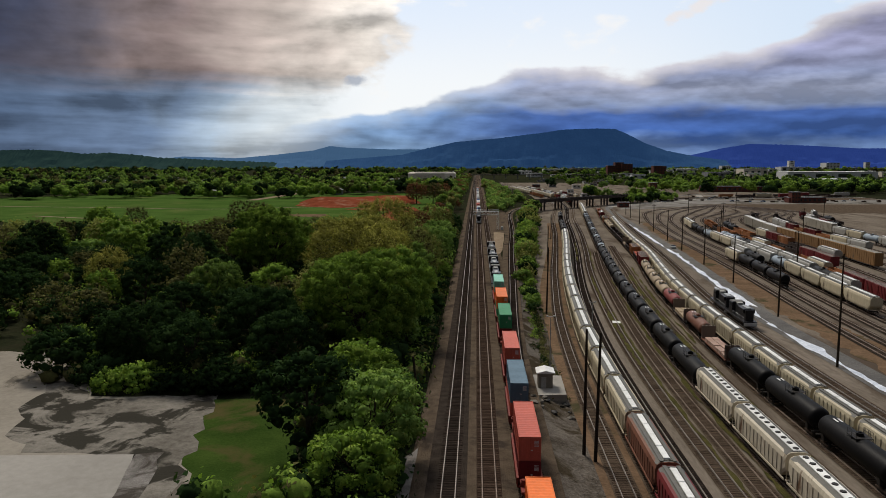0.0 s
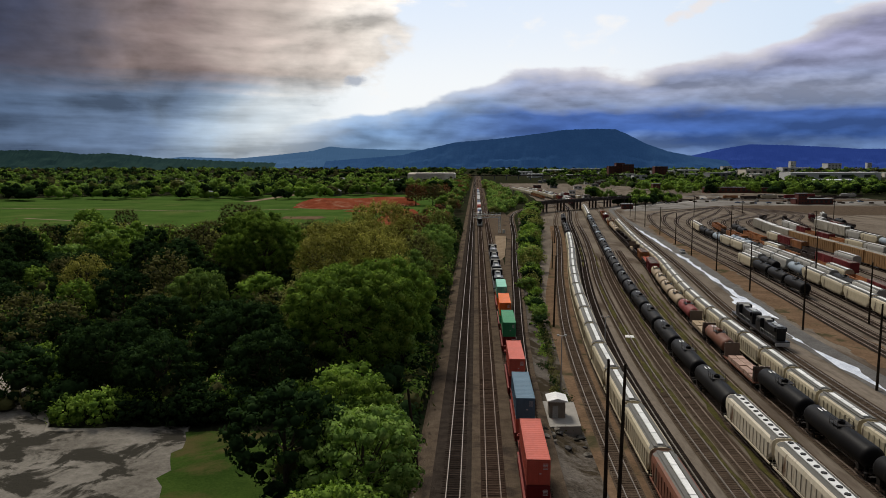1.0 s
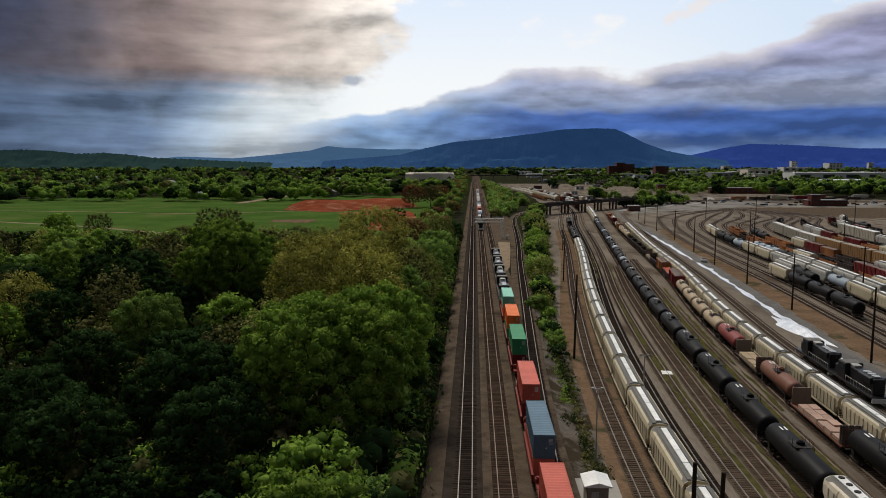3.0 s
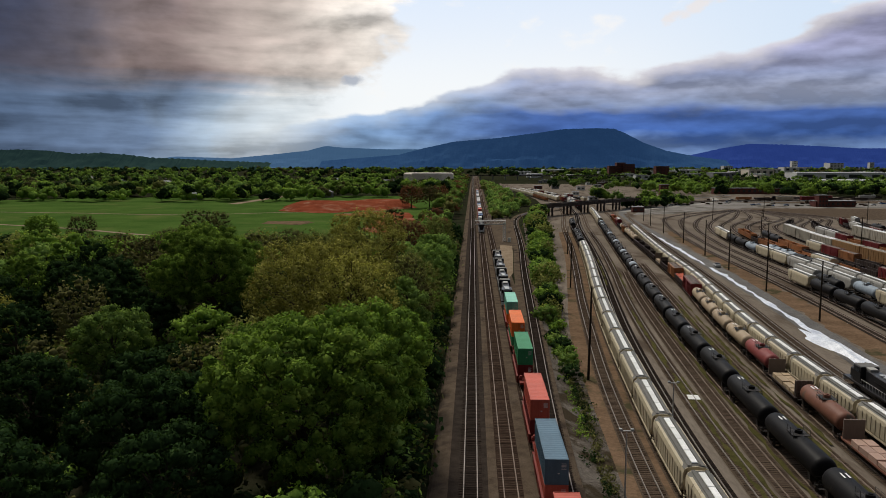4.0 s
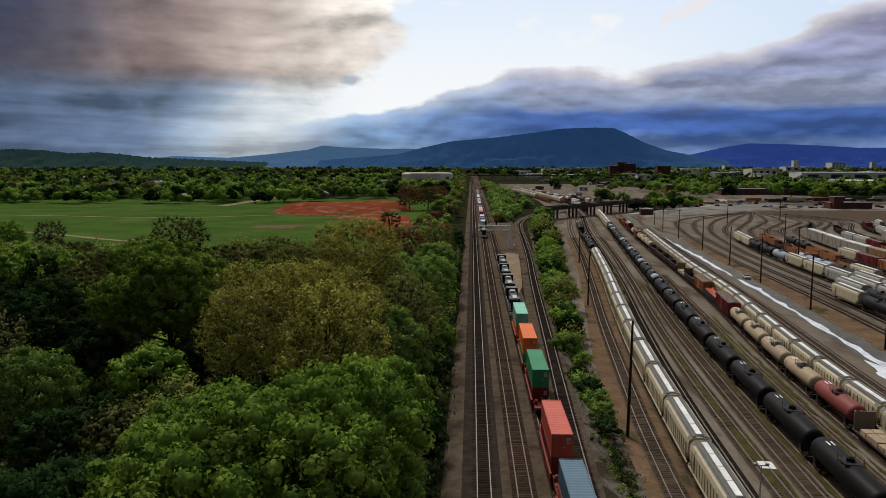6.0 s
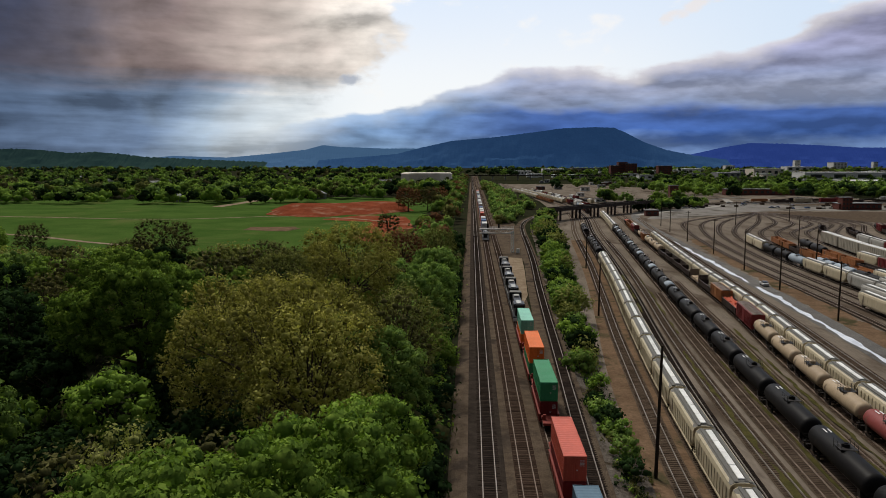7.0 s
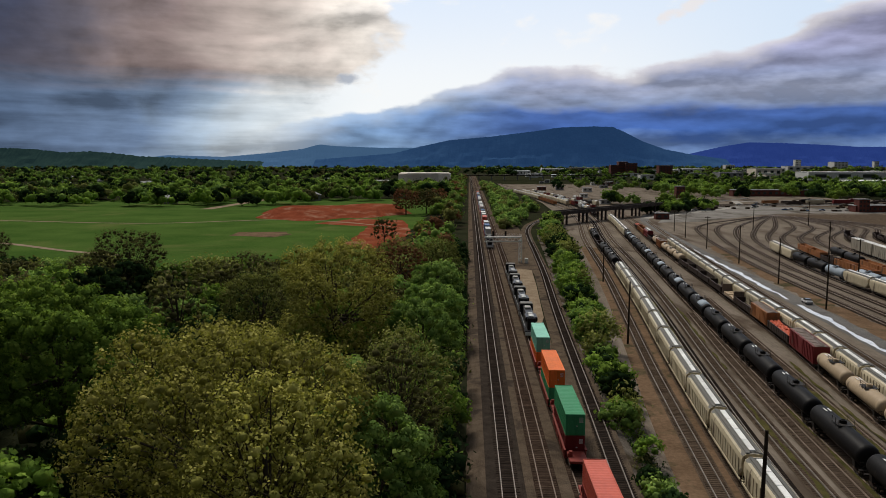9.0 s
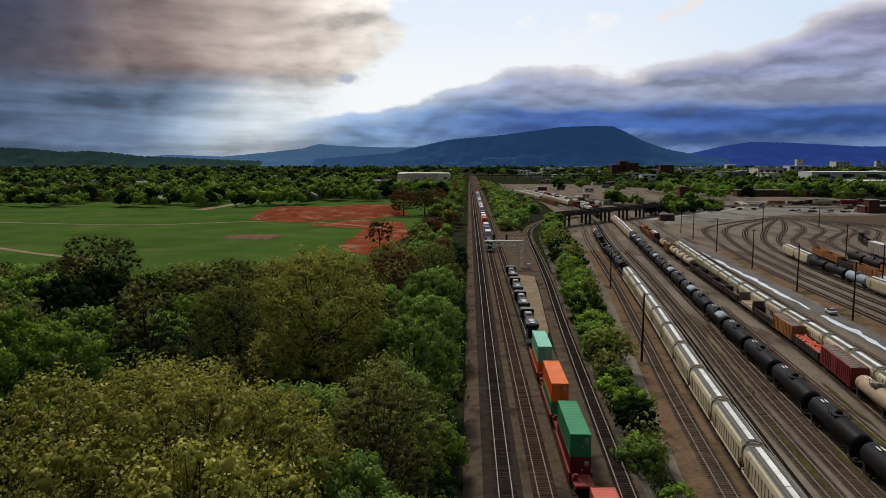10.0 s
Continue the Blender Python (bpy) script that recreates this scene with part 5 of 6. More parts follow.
def bush(kind, x, y, height, radius, turn=0.0, z=None):
    key = ("bush", kind, round(height), round(radius))
    m = pose(x, y, ground_z(x, y) - 0.05 if z is None else z, 0, 0, turn)
    if key in PROTO:
        return copy_thing(PROTO[key], m)
    me = clump_mesh("bush", crown_clumps(height, radius, len(PROTO) + 77, 0.75, 0.0, 5), 16, 0.42, len(PROTO) + 400, core=0.75, loose=0.2)
    me.materials.append(LEAF[kind])
    ob = tagged(new("bush", me), "low " + {"dark": "dark tangled", "light": "bright green", "green": "leafy green", "brown": "brown twiggy", "yellow": "yellow-green"}.get(kind, "leafy") + " bush at the wood's edge", "bush", "undergrowth")
    ob.matrix_basis = m
    PROTO[key] = ob
    return ob


BIG = [("light", -9.5, -48, 11.5, 6), ("green", -13.5, -35, 11.5, 6), ("green", -10, -58, 8, 5), ("green", -19, 2, 21, 11), ("green", -12.5, 13, 20, 7), ("gold", -28, 57, 24, 14), ("gold", -21, 45, 22, 8), ("yellow", -31, 20, 16, 5), ("gold", -28, 115, 26, 11), ("green", -55, 75, 26, 12), ("light", -60, 40, 14, 6), ("dark", -57, 12, 13, 6), ("dark", -46, -12, 11, 6), ("dark", -30, -10, 12, 6), ("gold", -94, 56, 15, 6), ("dark", -38, 2, 14, 7), ("dark", -57, -6, 12, 7), ("yellow", -13, 78, 18, 6), ("light", -14, 56, 17, 6), ("green", -11.5, 30, 16, 5), ("light", -12.5, 110, 16, 6), ("light", -12, 140, 14, 6), ("light", -13, 170, 13, 6), ("red", -24, 190, 16, 8), ("yellow", -14, 205, 16, 7), ("brown", -95, 180, 22, 9), ("brown", -70, 205, 12, 7), ("brown", -122, 214, 11, 8), ("yellow", -55, 222, 10, 6), ("brown", -175, 243, 14, 7), ("green", -197, 250, 14, 7), ("brown", -42, 150, 15, 7), ("yellow", -46, 132, 18, 8), ("green", -30, 120, 14, 6), ("brown", -13, 68, 19, 5)]
BIG_FAR = [("red", -50, 520, 20, 10), ("brown", -36, 532, 20, 9), ("red", -30, 560, 18, 9), ("brown", -44, 330, 12, 6)]
for i, (kind, x, y, h, r) in enumerate(BIG + BIG_FAR):
    tree(kind, x, y, h, r, 2 if y < 300 else 0, i * 47.0)
spots = [(b[1], b[2], b[4]) for b in BIG]
rng = random.Random(11)


def free(x, y, r):
    return all((x - a) ** 2 + (y - b) ** 2 > (0.7 * (r + c)) ** 2 for a, b, c in spots)


def on_pad(x, y):
    return (x < -25 and y < -18) or (x < -70 and y < 8) or (-40 < x < -17 and -62 < y < -20)


mixk = ["green", "light", "brown", "light", "brown", "dark", "green", "yellow", "yellow"]
# darker kinds, standing in for the shade over the near woods
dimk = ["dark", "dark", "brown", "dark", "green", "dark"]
floor = []
for tries in range(4000):
    y = -46 + 330 * rng.random() ** 1.15
    x = -8.0 - 190 * rng.random() ** 1.2
    r = rng.choice([5, 6, 7] if y > 60 else [4, 5, 6])
    h = rng.choice([8, 11, 14, 17]) if r > 4 else rng.choice([6, 9, 12])
    if x > -62 and y > 20:
        h = min(h, 11)
    cap = 37.0 - 0.136 * (y - 3)
    if x < -35 and h > cap:
        h = max([q for q in (5, 8, 11, 14) if q <= cap], default=0)
        if not h:
            continue
    if on_pad(x + r * 0.4, y - r * 0.6) or y > 285 + 0.15 * (x + 60) or (y > 262 and -130 < x < -25):
        continue
    if x < -66 - 0.9 * (y + 60) or not free(x, y, r):
        continue
    if len(spots) > 255:
        break
    spots.append((x, y, r))
    near_line = x > -13
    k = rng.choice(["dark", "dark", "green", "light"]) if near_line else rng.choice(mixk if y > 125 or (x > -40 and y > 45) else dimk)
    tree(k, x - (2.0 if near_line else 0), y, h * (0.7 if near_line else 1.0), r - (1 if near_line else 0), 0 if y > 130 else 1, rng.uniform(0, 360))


def undergrowth(kind, count, seed):
    r = random.Random(seed)
    out = []
    while len(out) < count:
        y = -64 + 345 * r.random() ** 1.2
        x = -6.9 - 190 * r.random() ** 1.4
        if on_pad(x + 1.5, y - 1.5) or x < -70 - 0.9 * (y + 60) or (x < -34 and y > 232):
            continue
        if -14 < x and r.random() < 0.35:
            x = r.uniform(-8.0, -6.2)
        rad = r.uniform(1.2, 2.8)
        out.append((x, y, ground_z(x, y) + r.uniform(0.3, 4.4) * (0.45 if x > -9 else 1.0), rad, 0, -0.2, 0.9))
    me = clump_mesh("undergrowth", out, 26, 0.6, seed, core=0.7, loose=0.2)
    me.materials.append(LEAF[kind])
    tagged(new("undergrowth", me), "tangled undergrowth on the woodland floor", "undergrowth", kind="stuff")


# mostly the dark leaf colour, so that gaps between trees read as shade
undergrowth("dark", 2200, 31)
undergrowth("green", 450, 32)
undergrowth("brown", 750, 33)
for i in range(70):
    y = rng.uniform(-60, 120)
    x = -7.6 - rng.random() * 8
    bush(rng.choice(["dark", "dark", "green", "light"]), x, y, rng.choice([3, 4]), rng.choice([2, 3]), rng.uniform(0, 360))
for i in range(40):
    x = rng.uniform(-76, -24)
    y = float(np.interp(x, [-76, -68, -58, -38, -24], [6, -6, -17, -17, -19])) + rng.uniform(-2, 5)
    bush(rng.choice(["dark", "dark", "green"]), x, y, rng.choice([3, 4, 5]), rng.choice([3, 4]), rng.uniform(0, 360))
for i in range(22):
    y = rng.uniform(-75, -26)
    x = float(np.interp(y, [-75, -26], [-13, -22])) + rng.uniform(-3, 5)
    bush(rng.choice(["dark", "dark", "green"]), x, y, rng.choice([3, 4]), rng.choice([2, 3]), rng.uniform(0, 360))
# trees between the main line and the yard
for i in range(125):
    y = rng.uniform(60, 450)
    if rng.random() < 0.06:
        y = rng.uniform(10, 60)
    b = bank_x(y)
    if y < 45:
        continue
    if y < 88:
        bush(rng.choice(["dark", "light", "green"]), b + rng.uniform(2.5, 4.8), y, rng.choice([2, 3]), 2, rng.uniform(0, 360), z=-1.7)
    else:
        wide = min(6.0, 1.2 + (y - 88) / 45)
        tall = [3, 4, 5] if y < 135 else [6, 7, 8]
        tree(rng.choice(["light", "green", "green", "yellow", "dark"]), b + 2.6 + rng.uniform(0, wide), y, rng.choice(tall), rng.choice([2, 3] if y < 135 else [3, 4]), 1 if y < 260 else 0, rng.uniform(0, 360), z=-1.8)


def scrub(kind, count, seed, y0, y1, share):
    """Low ragged growth along the bank, in patches."""
    r = random.Random(seed)
    out = []
    while len(out) < count:
        y = r.uniform(y0, y1)
        o = r.gauss(4.2, 0.9)
        if noise.noise(Vector((o * 0.25, y * 0.09, seed))) < share:
            continue
        rad = r.uniform(0.25, 0.7)
        z = float(np.interp(o, [0, 5.5], [-0.2, YARD + 0.1]))
        out.append((bank_x(y) + o, y, z + rad * 0.4, rad, 0, 0, 0.9))
    me = clump_mesh("scrub", out, 22, 0.24, seed, loose=0.3, twigs=0.015)
    me.materials.append(LEAF[kind])
    me.materials.append(M["bark"])
    tagged(new("scrub", me), "low ragged scrub on the cinder bank", "scrub", kind="stuff")


scrub("brown", 420, 51, -20, 130, -0.05)
scrub("dark", 420, 52, -10, 160, 0.0)
scrub("green", 160, 53, 10, 160, 0.12)


def far_trees(name, label, kind, spots, seed, leaves=8, size=1.8):
    """Crowns too far off to be told apart, in one mesh."""
    r = np.random.default_rng(seed)
    out = []
    for x, y, z, h, rad in spots:
        n = 9 if y < 1000 else 5
        for _ in range(n):
            d = r.normal(size=3)
            d /= np.linalg.norm(d)
            d[2] = abs(d[2]) * 1.2 - 0.5
            cr = rad * r.uniform(0.40, 0.58)
            out.append((x + d[0] * (rad - cr * 0.6), y + d[1] * (rad - cr * 0.6), max(z + cr * 0.5, z + h * 0.55 + d[2] * (h * 0.5 - cr * 0.4)), cr, *d))
    me = clump_mesh(name, out, leaves, size, seed, core=0.8, loose=0.16)
    me.materials.append(LEAF[kind])
    tagged(new(name, me), label, "woods", kind="stuff")


def gather(count, pick):
    groups = {}
    n = 0
    while n < count:
        got = pick()
        if got:
            groups.setdefault(got[0], []).append(got[1:])
            n += 1
    return groups


def pick_bank():
    y = rng.uniform(400, 1200)
    hi = float(np.interp(y, [400, 480, 560, 800, 1200], [18, 34, 48, 40, 20]))
    return rng.choice(["light", "light", "yellow", "light"]), rng.uniform(14.5, max(17.5, hi)), y, -1.5, rng.choice([7, 9]), rng.uniform(3.5, 5)


def pick_west():
    y = rng.uniform(215, 1600)
    return rng.choice(["light", "green", "light", "yellow", "red"]), -12 - rng.random() * 16, y, -1.2, rng.choice([10, 13]), rng.uniform(4, 6)


def pick_town():
    y = 570 + 1500 * rng.random() ** 1.5
    x = rng.uniform(-0.66, -0.02) * (y + 130)
    if y < 600 + max(0.0, (x + 200) * 0.55) and x > -430 or (-150 < x < -35 and (y < 700 or 1060 < y < 1330)):
        return None
    if abs(x + 213 - (y - 600) * 0.05) < 8 and y < 760:
        return None
    return rng.choice(["green", "dark", "green", "dark", "green", "light", "brown", "dark", "green"]), x, y, -1.2, rng.choice([11, 14, 17]), rng.uniform(7, 11)


def pick_edge():
    x = rng.uniform(-480, -45)
    y = float(np.interp(x, [-480, -430, -260, -150, -45], [600, 680, 700, 705, 690])) + rng.uniform(0, 70)
    if abs(x + 213 - (y - 600) * 0.05) < 10 or -120 < x < -70:
        return None
    return rng.choice(["green", "green", "light", "dark", "yellow"]), x, y, -1.2, rng.choice([11, 14, 18]), rng.uniform(6, 10)


def pick_east():
    y = 620 + 1500 * rng.random()
    x = rng.uniform(0.10, 0.64) * (y + 130)
    if (x < 0.25 * (y + 130) and y < 900 and not (112 < x < 190 and 545 < y < 700)) or (x > 190 and y < 715) or (190 < x < 330 and y < 800):
        return None
    return rng.choice(["green", "dark", "green", "dark", "light", "green"]), x, y, -2.4, rng.choice([11, 14]), rng.uniform(6, 9)


def pick_belt():
    y = rng.uniform(745, 1080)
    x = rng.uniform(0.22, 0.66) * (y + 130)
    if 195 < x < 240 and y < 800 or (285 < x < 392 and y < 850):
        return None
    return rng.choice(["green", "dark", "green", "dark", "light", "green"]), x, y, -2.4, rng.choice([12, 15]), rng.uniform(6, 9)


def pick_mound():
    a = rng.random()
    return rng.choice(["dark", "dark", "green"]), 132 + 60 * a + rng.uniform(-9, 9), 552 + 62 * a + rng.uniform(-12, 12), -2.4, rng.uniform(6, 10), rng.uniform(4, 6)


def pick_far():
    y = 1900 + 1700 * rng.random()
    return rng.choice(["green", "dark", "dark", "green", "dark", "brown"]), rng.uniform(-0.75, 0.72) * (y + 130), y, -2.0, rng.uniform(12, 20), rng.uniform(10, 18)


for i, (label, count, pick, size) in enumerate((("bright green thicket beside the line", 170, pick_bank, 1.2), ("line of trees along the west side of the railway", 170, pick_west, 1.4), ("suburban trees beyond the meadow", 760, pick_town, 1.7), ("belt of trees behind the yard", 480, pick_east, 1.8), ("distant woods", 900, pick_far, 3.5), ("dense belt of trees behind the yard", 330, pick_belt, 1.8), ("dark thicket on the bridge approach", 45, pick_mound, 1.2), ("broad trees along the meadow's far edge", 95, pick_edge, 1.4))):
    for kind, spots_of in gather(count, pick).items():
        far_trees("far_trees", label, kind, spots_of, 60 + i, 7 if i == 4 else 11, size * 0.85)

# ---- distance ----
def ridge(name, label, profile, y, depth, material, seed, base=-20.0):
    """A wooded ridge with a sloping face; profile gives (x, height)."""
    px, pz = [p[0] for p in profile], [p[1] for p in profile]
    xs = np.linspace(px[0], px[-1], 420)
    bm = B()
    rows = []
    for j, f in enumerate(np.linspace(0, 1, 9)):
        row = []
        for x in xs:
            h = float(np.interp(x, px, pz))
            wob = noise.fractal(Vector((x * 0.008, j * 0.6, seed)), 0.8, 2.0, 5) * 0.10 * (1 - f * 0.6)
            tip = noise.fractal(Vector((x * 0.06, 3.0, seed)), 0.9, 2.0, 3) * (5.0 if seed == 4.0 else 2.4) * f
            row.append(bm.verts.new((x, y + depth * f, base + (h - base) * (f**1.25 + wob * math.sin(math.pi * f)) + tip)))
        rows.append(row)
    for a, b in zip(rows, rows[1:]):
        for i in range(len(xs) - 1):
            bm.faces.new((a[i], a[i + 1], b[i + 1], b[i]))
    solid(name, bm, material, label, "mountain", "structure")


ridge("table_mountain", "flat-topped wooded mountain in painted blue haze", [(-913, 44), (-449, 80), (-301, 118), (-121, 157), (139, 179), (397, 211), (526, 230), (719, 236), (831, 233), (895, 207), (1009, 149), (1138, 104), (1299, 72), (1491, 47)], 4150, 220, M["hill"], 1.0)
ridge("far_ridge", "long low ridge in painted deep-blue haze", [(1186, 41), (1389, 85), (1558, 123), (1726, 150), (1928, 146), (2164, 136), (2400, 122), (2733, 122), (3132, 95)], 4500, 160, M["hill_far"], 2.0)
ridge("far_ridge", "pale ridge in painted blue haze on the horizon", [(-2171, 48), (-1948, 73), (-1581, 62), (-1324, 84), (-1069, 112), (-959, 141), (-851, 130), (-563, 119), (-275, 119), (82, 97), (508, 62)], 4600, 120, M["hill_pale"], 3.0)
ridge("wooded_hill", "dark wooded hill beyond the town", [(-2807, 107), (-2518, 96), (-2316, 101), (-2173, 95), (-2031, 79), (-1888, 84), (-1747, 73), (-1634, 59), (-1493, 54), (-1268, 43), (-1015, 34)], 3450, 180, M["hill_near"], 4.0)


# ---- meadow, clay, pavements ----
sheet("meadow", [(-420, 430), (-320, 330), (-210, 262), (-140, 236), (-90, 234), (-40, 262), (-36, 420), (-34, 600), (-40, 730), (-150, 745), (-260, 720), (-430, 690), (-520, 560)], -1.2, M["grass"], "green mown meadow", thick=0.5, ragged=6)
bm = B()
lo, hi = [], []
for a in np.linspace(0, 2 * math.pi, 40, endpoint=False):
    w = 1 + 0.16 * math.sin(3 * a + 1) + 0.1 * math.sin(7 * a)
    lo.append((-108 + 50 * w * math.cos(a), 518 + 54 * w * math.sin(a) * (0.9 if math.sin(a) < 0 else 1.1), -1.1))
    hi.append((-106 + 38 * w * math.cos(a), 534 + 32 * w * math.sin(a), 3.6 + 1.4 * math.sin(2 * a + 0.5)))
mid = [tuple((np.array(a) * 0.5 + np.array(b) * 0.5) + np.array((0, 0, 0.6 * math.sin(i * 2.1)))) for i, (a, b) in enumerate(zip(lo, hi))]
loft(bm, [lo, mid, hi])
solid("clay_mound", bm, M["red_earth"], "long graded mound of red clay", "earth mound")
sheet("clay_patch", [(-62, 318), (-40, 300), (-37, 400), (-48, 470), (-80, 480), (-100, 440), (-64, 420)], -1.14, M["red_earth"], "bare red clay at the meadow's edge", thick=0.1, ragged=4)
strip("dirt_path", curve([(-420, 470), (-300, 455), (-200, 440), (-120, 470), (-70, 440), (-50, 420)], 10), -1.6, 1.6, lambda o, p: -1.12, M["tan_earth"], "pale dirt path across the meadow")
strip("dirt_path", curve([(-300, 360), (-215, 322), (-180, 300), (-150, 285)], 8), -1.8, 1.8, lambda o, p: -1.1, M["tan_earth"], "pale dirt path across the meadow")
strip("dirt_path", curve([(-215, 572), (-213, 620), (-205, 760)], 12), -5, 5, lambda o, p: -1.05, M["tan_earth"], "gravel drive between the trees")
sheet("dirt_patch", [(-128, 366), (-106, 360), (-98, 372), (-104, 388), (-132, 384)], -1.13, M["brown_dirt"], "bare trampled earth in the meadow", thick=0.1, ragged=3.5)

sheet("old_pavement", [(-130, 4), (-74, 4), (-66, -10), (-58, -22), (-38, -22), (-29, -58), (-20, -90), (-130, -90)], -1.28, M["concrete"], "stained and cracked concrete pad", thick=0.3, ragged=1.2)
sheet("broken_pavement", [(-70, -12), (-64, -16), (-57, -23), (-38.5, -21), (-33.5, -43), (-30.5, -58), (-36, -58), (-40.5, -45), (-56, -45.5), (-62, -36), (-66, -26)], -1.265, M["concrete_broken"], "broken wet-stained concrete", thick=0.2, ragged=1.6)
sheet("clean_slab", [(-130, -51), (-40.5, -45.2), (-33.5, -66), (-30, -90), (-130, -90)], -1.255, M["concrete_clean"], "pale intact concrete slab", thick=0.2)
sheet("lawn", [(-39, -23), (-25, -23), (-16, -57), (-10, -95), (-22, -95), (-29, -58), (-34, -43)], -1.27, M["lawn"], "strip of mown grass beside the pad", thick=0.2, ragged=1.3)
sheet("gravel_patch", [(-40.3, -45), (-37, -44), (-33.5, -60), (-36, -64)], -1.245, M["gravel"], "spill of pale gravel", thick=0.1, ragged=0.6)
sheet("gravel_apron", [(-4.0, -42), (-7.5, -52), (-9.0, -80), (-2.6, -80), (-2.6, -42)], -0.42, M["gravel"], "pale gravel apron by the line", thick=0.5, ragged=0.8)

road = curve([(72, -120), (73, 5), (74, 49), (78, 84), (82, 122), (87, 176), (92, 245), (98, 327), (106, 424), (116, 500), (150, 590), (215, 690), (300, 800)], 8)
strip("yard_road", road, -2.6, 3.4, lambda o, p: YARD + 0.16, M["road"], "worn asphalt yard road", "road")
# ragged bluish-white strips along the road, and a low heap beside it
wob = [noise.fractal(Vector((k * 0.09, 2.0, 5.0)), 0.9, 2.0, 3) for k in range(400)]
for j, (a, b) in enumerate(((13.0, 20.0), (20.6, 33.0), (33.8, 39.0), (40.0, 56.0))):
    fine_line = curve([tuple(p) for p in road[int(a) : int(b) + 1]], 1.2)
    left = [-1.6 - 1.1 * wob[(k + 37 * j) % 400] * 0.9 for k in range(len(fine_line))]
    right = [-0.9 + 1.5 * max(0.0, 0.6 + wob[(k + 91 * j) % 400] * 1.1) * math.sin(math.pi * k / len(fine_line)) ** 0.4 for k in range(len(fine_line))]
    strip("lime_spill", fine_line, left, right, lambda o, p: YARD + 0.19, M["wet"], "glossy bluish-white patches along the yard road")
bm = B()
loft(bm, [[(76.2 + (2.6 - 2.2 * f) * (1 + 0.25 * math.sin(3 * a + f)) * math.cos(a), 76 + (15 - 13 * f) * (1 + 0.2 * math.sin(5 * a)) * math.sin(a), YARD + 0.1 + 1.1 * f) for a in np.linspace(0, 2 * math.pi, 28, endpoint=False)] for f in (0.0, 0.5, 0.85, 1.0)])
solid("white_heap", bm, M["wet"], "low bluish-white heap beside the road", "powder heap")
sheet("dirt_verge", [(76, -60), (80, 60), (86, 130), (93, 200), (100, 275), (108, 340), (113, 335), (104, 262), (99, 200), (94, 140), (88, 60), (86, -60)], YARD + 0.13, M["brown_dirt"], "brown dirt verge between road and bowl", thick=0.03, ragged=2)
sheet("yard_apron", [(118, 470), (150, 560), (215, 640), (300, 700), (420, 690), (420, 560), (300, 560), (240, 560), (200, 530), (150, 480)], YARD + 0.14, M["apron"], "pale open yard apron", thick=0.04)
sheet("cinder_field", [(190, 545), (300, 548), (420, 545), (420, 470), (330, 440), (270, 430), (235, 480), (222, 530)], YARD + 0.15, M["yard_bed"], "dark cinder ground beside the bowl", thick=0.04, ragged=4)
sheet("cinder_field", [(250, 640), (330, 662), (420, 676), (420, 640), (330, 628)], YARD + 0.16, M["yard_bed"], "dark cinder ground by the yard office", thick=0.04, ragged=4)


for pts in ([(118, 505), (150, 545), (205, 606), (238, 660), (262, 740)], [(240, 655), (300, 668), (360, 676), (420, 680)], [(262, 725), (330, 742), (430, 756)]):
    strip("service_road", curve(pts, 8), -3.4, 3.4, lambda o, p: YARD + 0.19, M["concrete_clean"], "pale service road across the apron", "road")
sheet("cinder_bank_far", [(96, 660), (150, 668), (188, 700), (180, 760), (120, 770), (92, 720)], YARD + 0.17, M["slope"], "dark cinder slope beyond the bridge", thick=0.05, ragged=5)


# ---- poles, gantry, shed ----
def pole(x, y, z, height, lean=0.0, arms=1, name="utility_pole", label="tall dark wooden utility pole in the yard"):
    key = ("pole", round(height), arms)
    m = pose(x, y, z, 0, lean, 0)
    if key in PROTO:
        return copy_thing(PROTO[key], m)
    root = thing(name, label, "utility pole", "yard poles", m)
    bm = B()
    rod(bm, (0, 0, -0.3), (0, 0, height), 0.24, 0.15, 10)
    part("shaft", bm, M["pole"], root)
    for k in range(arms):
        bm = B()
        box(bm, (0, 0.12, height - 0.6 - k * 1.2), (2.4, 0.12, 0.14))
        for dx in (-1.05, -0.5, 0.5, 1.05):
            rod(bm, (dx, 0.12, height - 0.55 - k * 1.2), (dx, 0.12, height - 0.3 - k * 1.2), 0.05, seg=6)
        part("crossarm", bm, M["pole"], root)
    PROTO[key] = root
    return root


for x, y, h in ((70.5, 4, 15), (78, 50, 15), (84.7, 102, 15), (88.2, 144, 15), (92, 188, 15), (96.5, 230, 15), (101, 278, 15), (104, 327, 15), (108.5, 376, 15), (112.6, 412, 15), (96.5, 57, 15), (112, 120, 15), (122, 230, 15), (146, 300, 15), (170, 250, 15), (190, 200, 15), (160, 420, 15), (205, 450, 15), (240, 380, 15)):
    pole(x, y, YARD, h, arms=0 if h == 15 and x < 100 else 1)
pole(17.1, -40.5, YARD, 17, 0, 0)
pole(18.3, -42.2, YARD, 17, 1.0, 0)
pole(20.8, 50.6, YARD, 17, 0.8, 0)
pole(30.3, 148.0, YARD, 14, 0.5, 0)
pole(40.0, 232.0, YARD, 12, 0, 0)
pole(-4.2, -38.5, -0.8, 11, -6.0, 0)


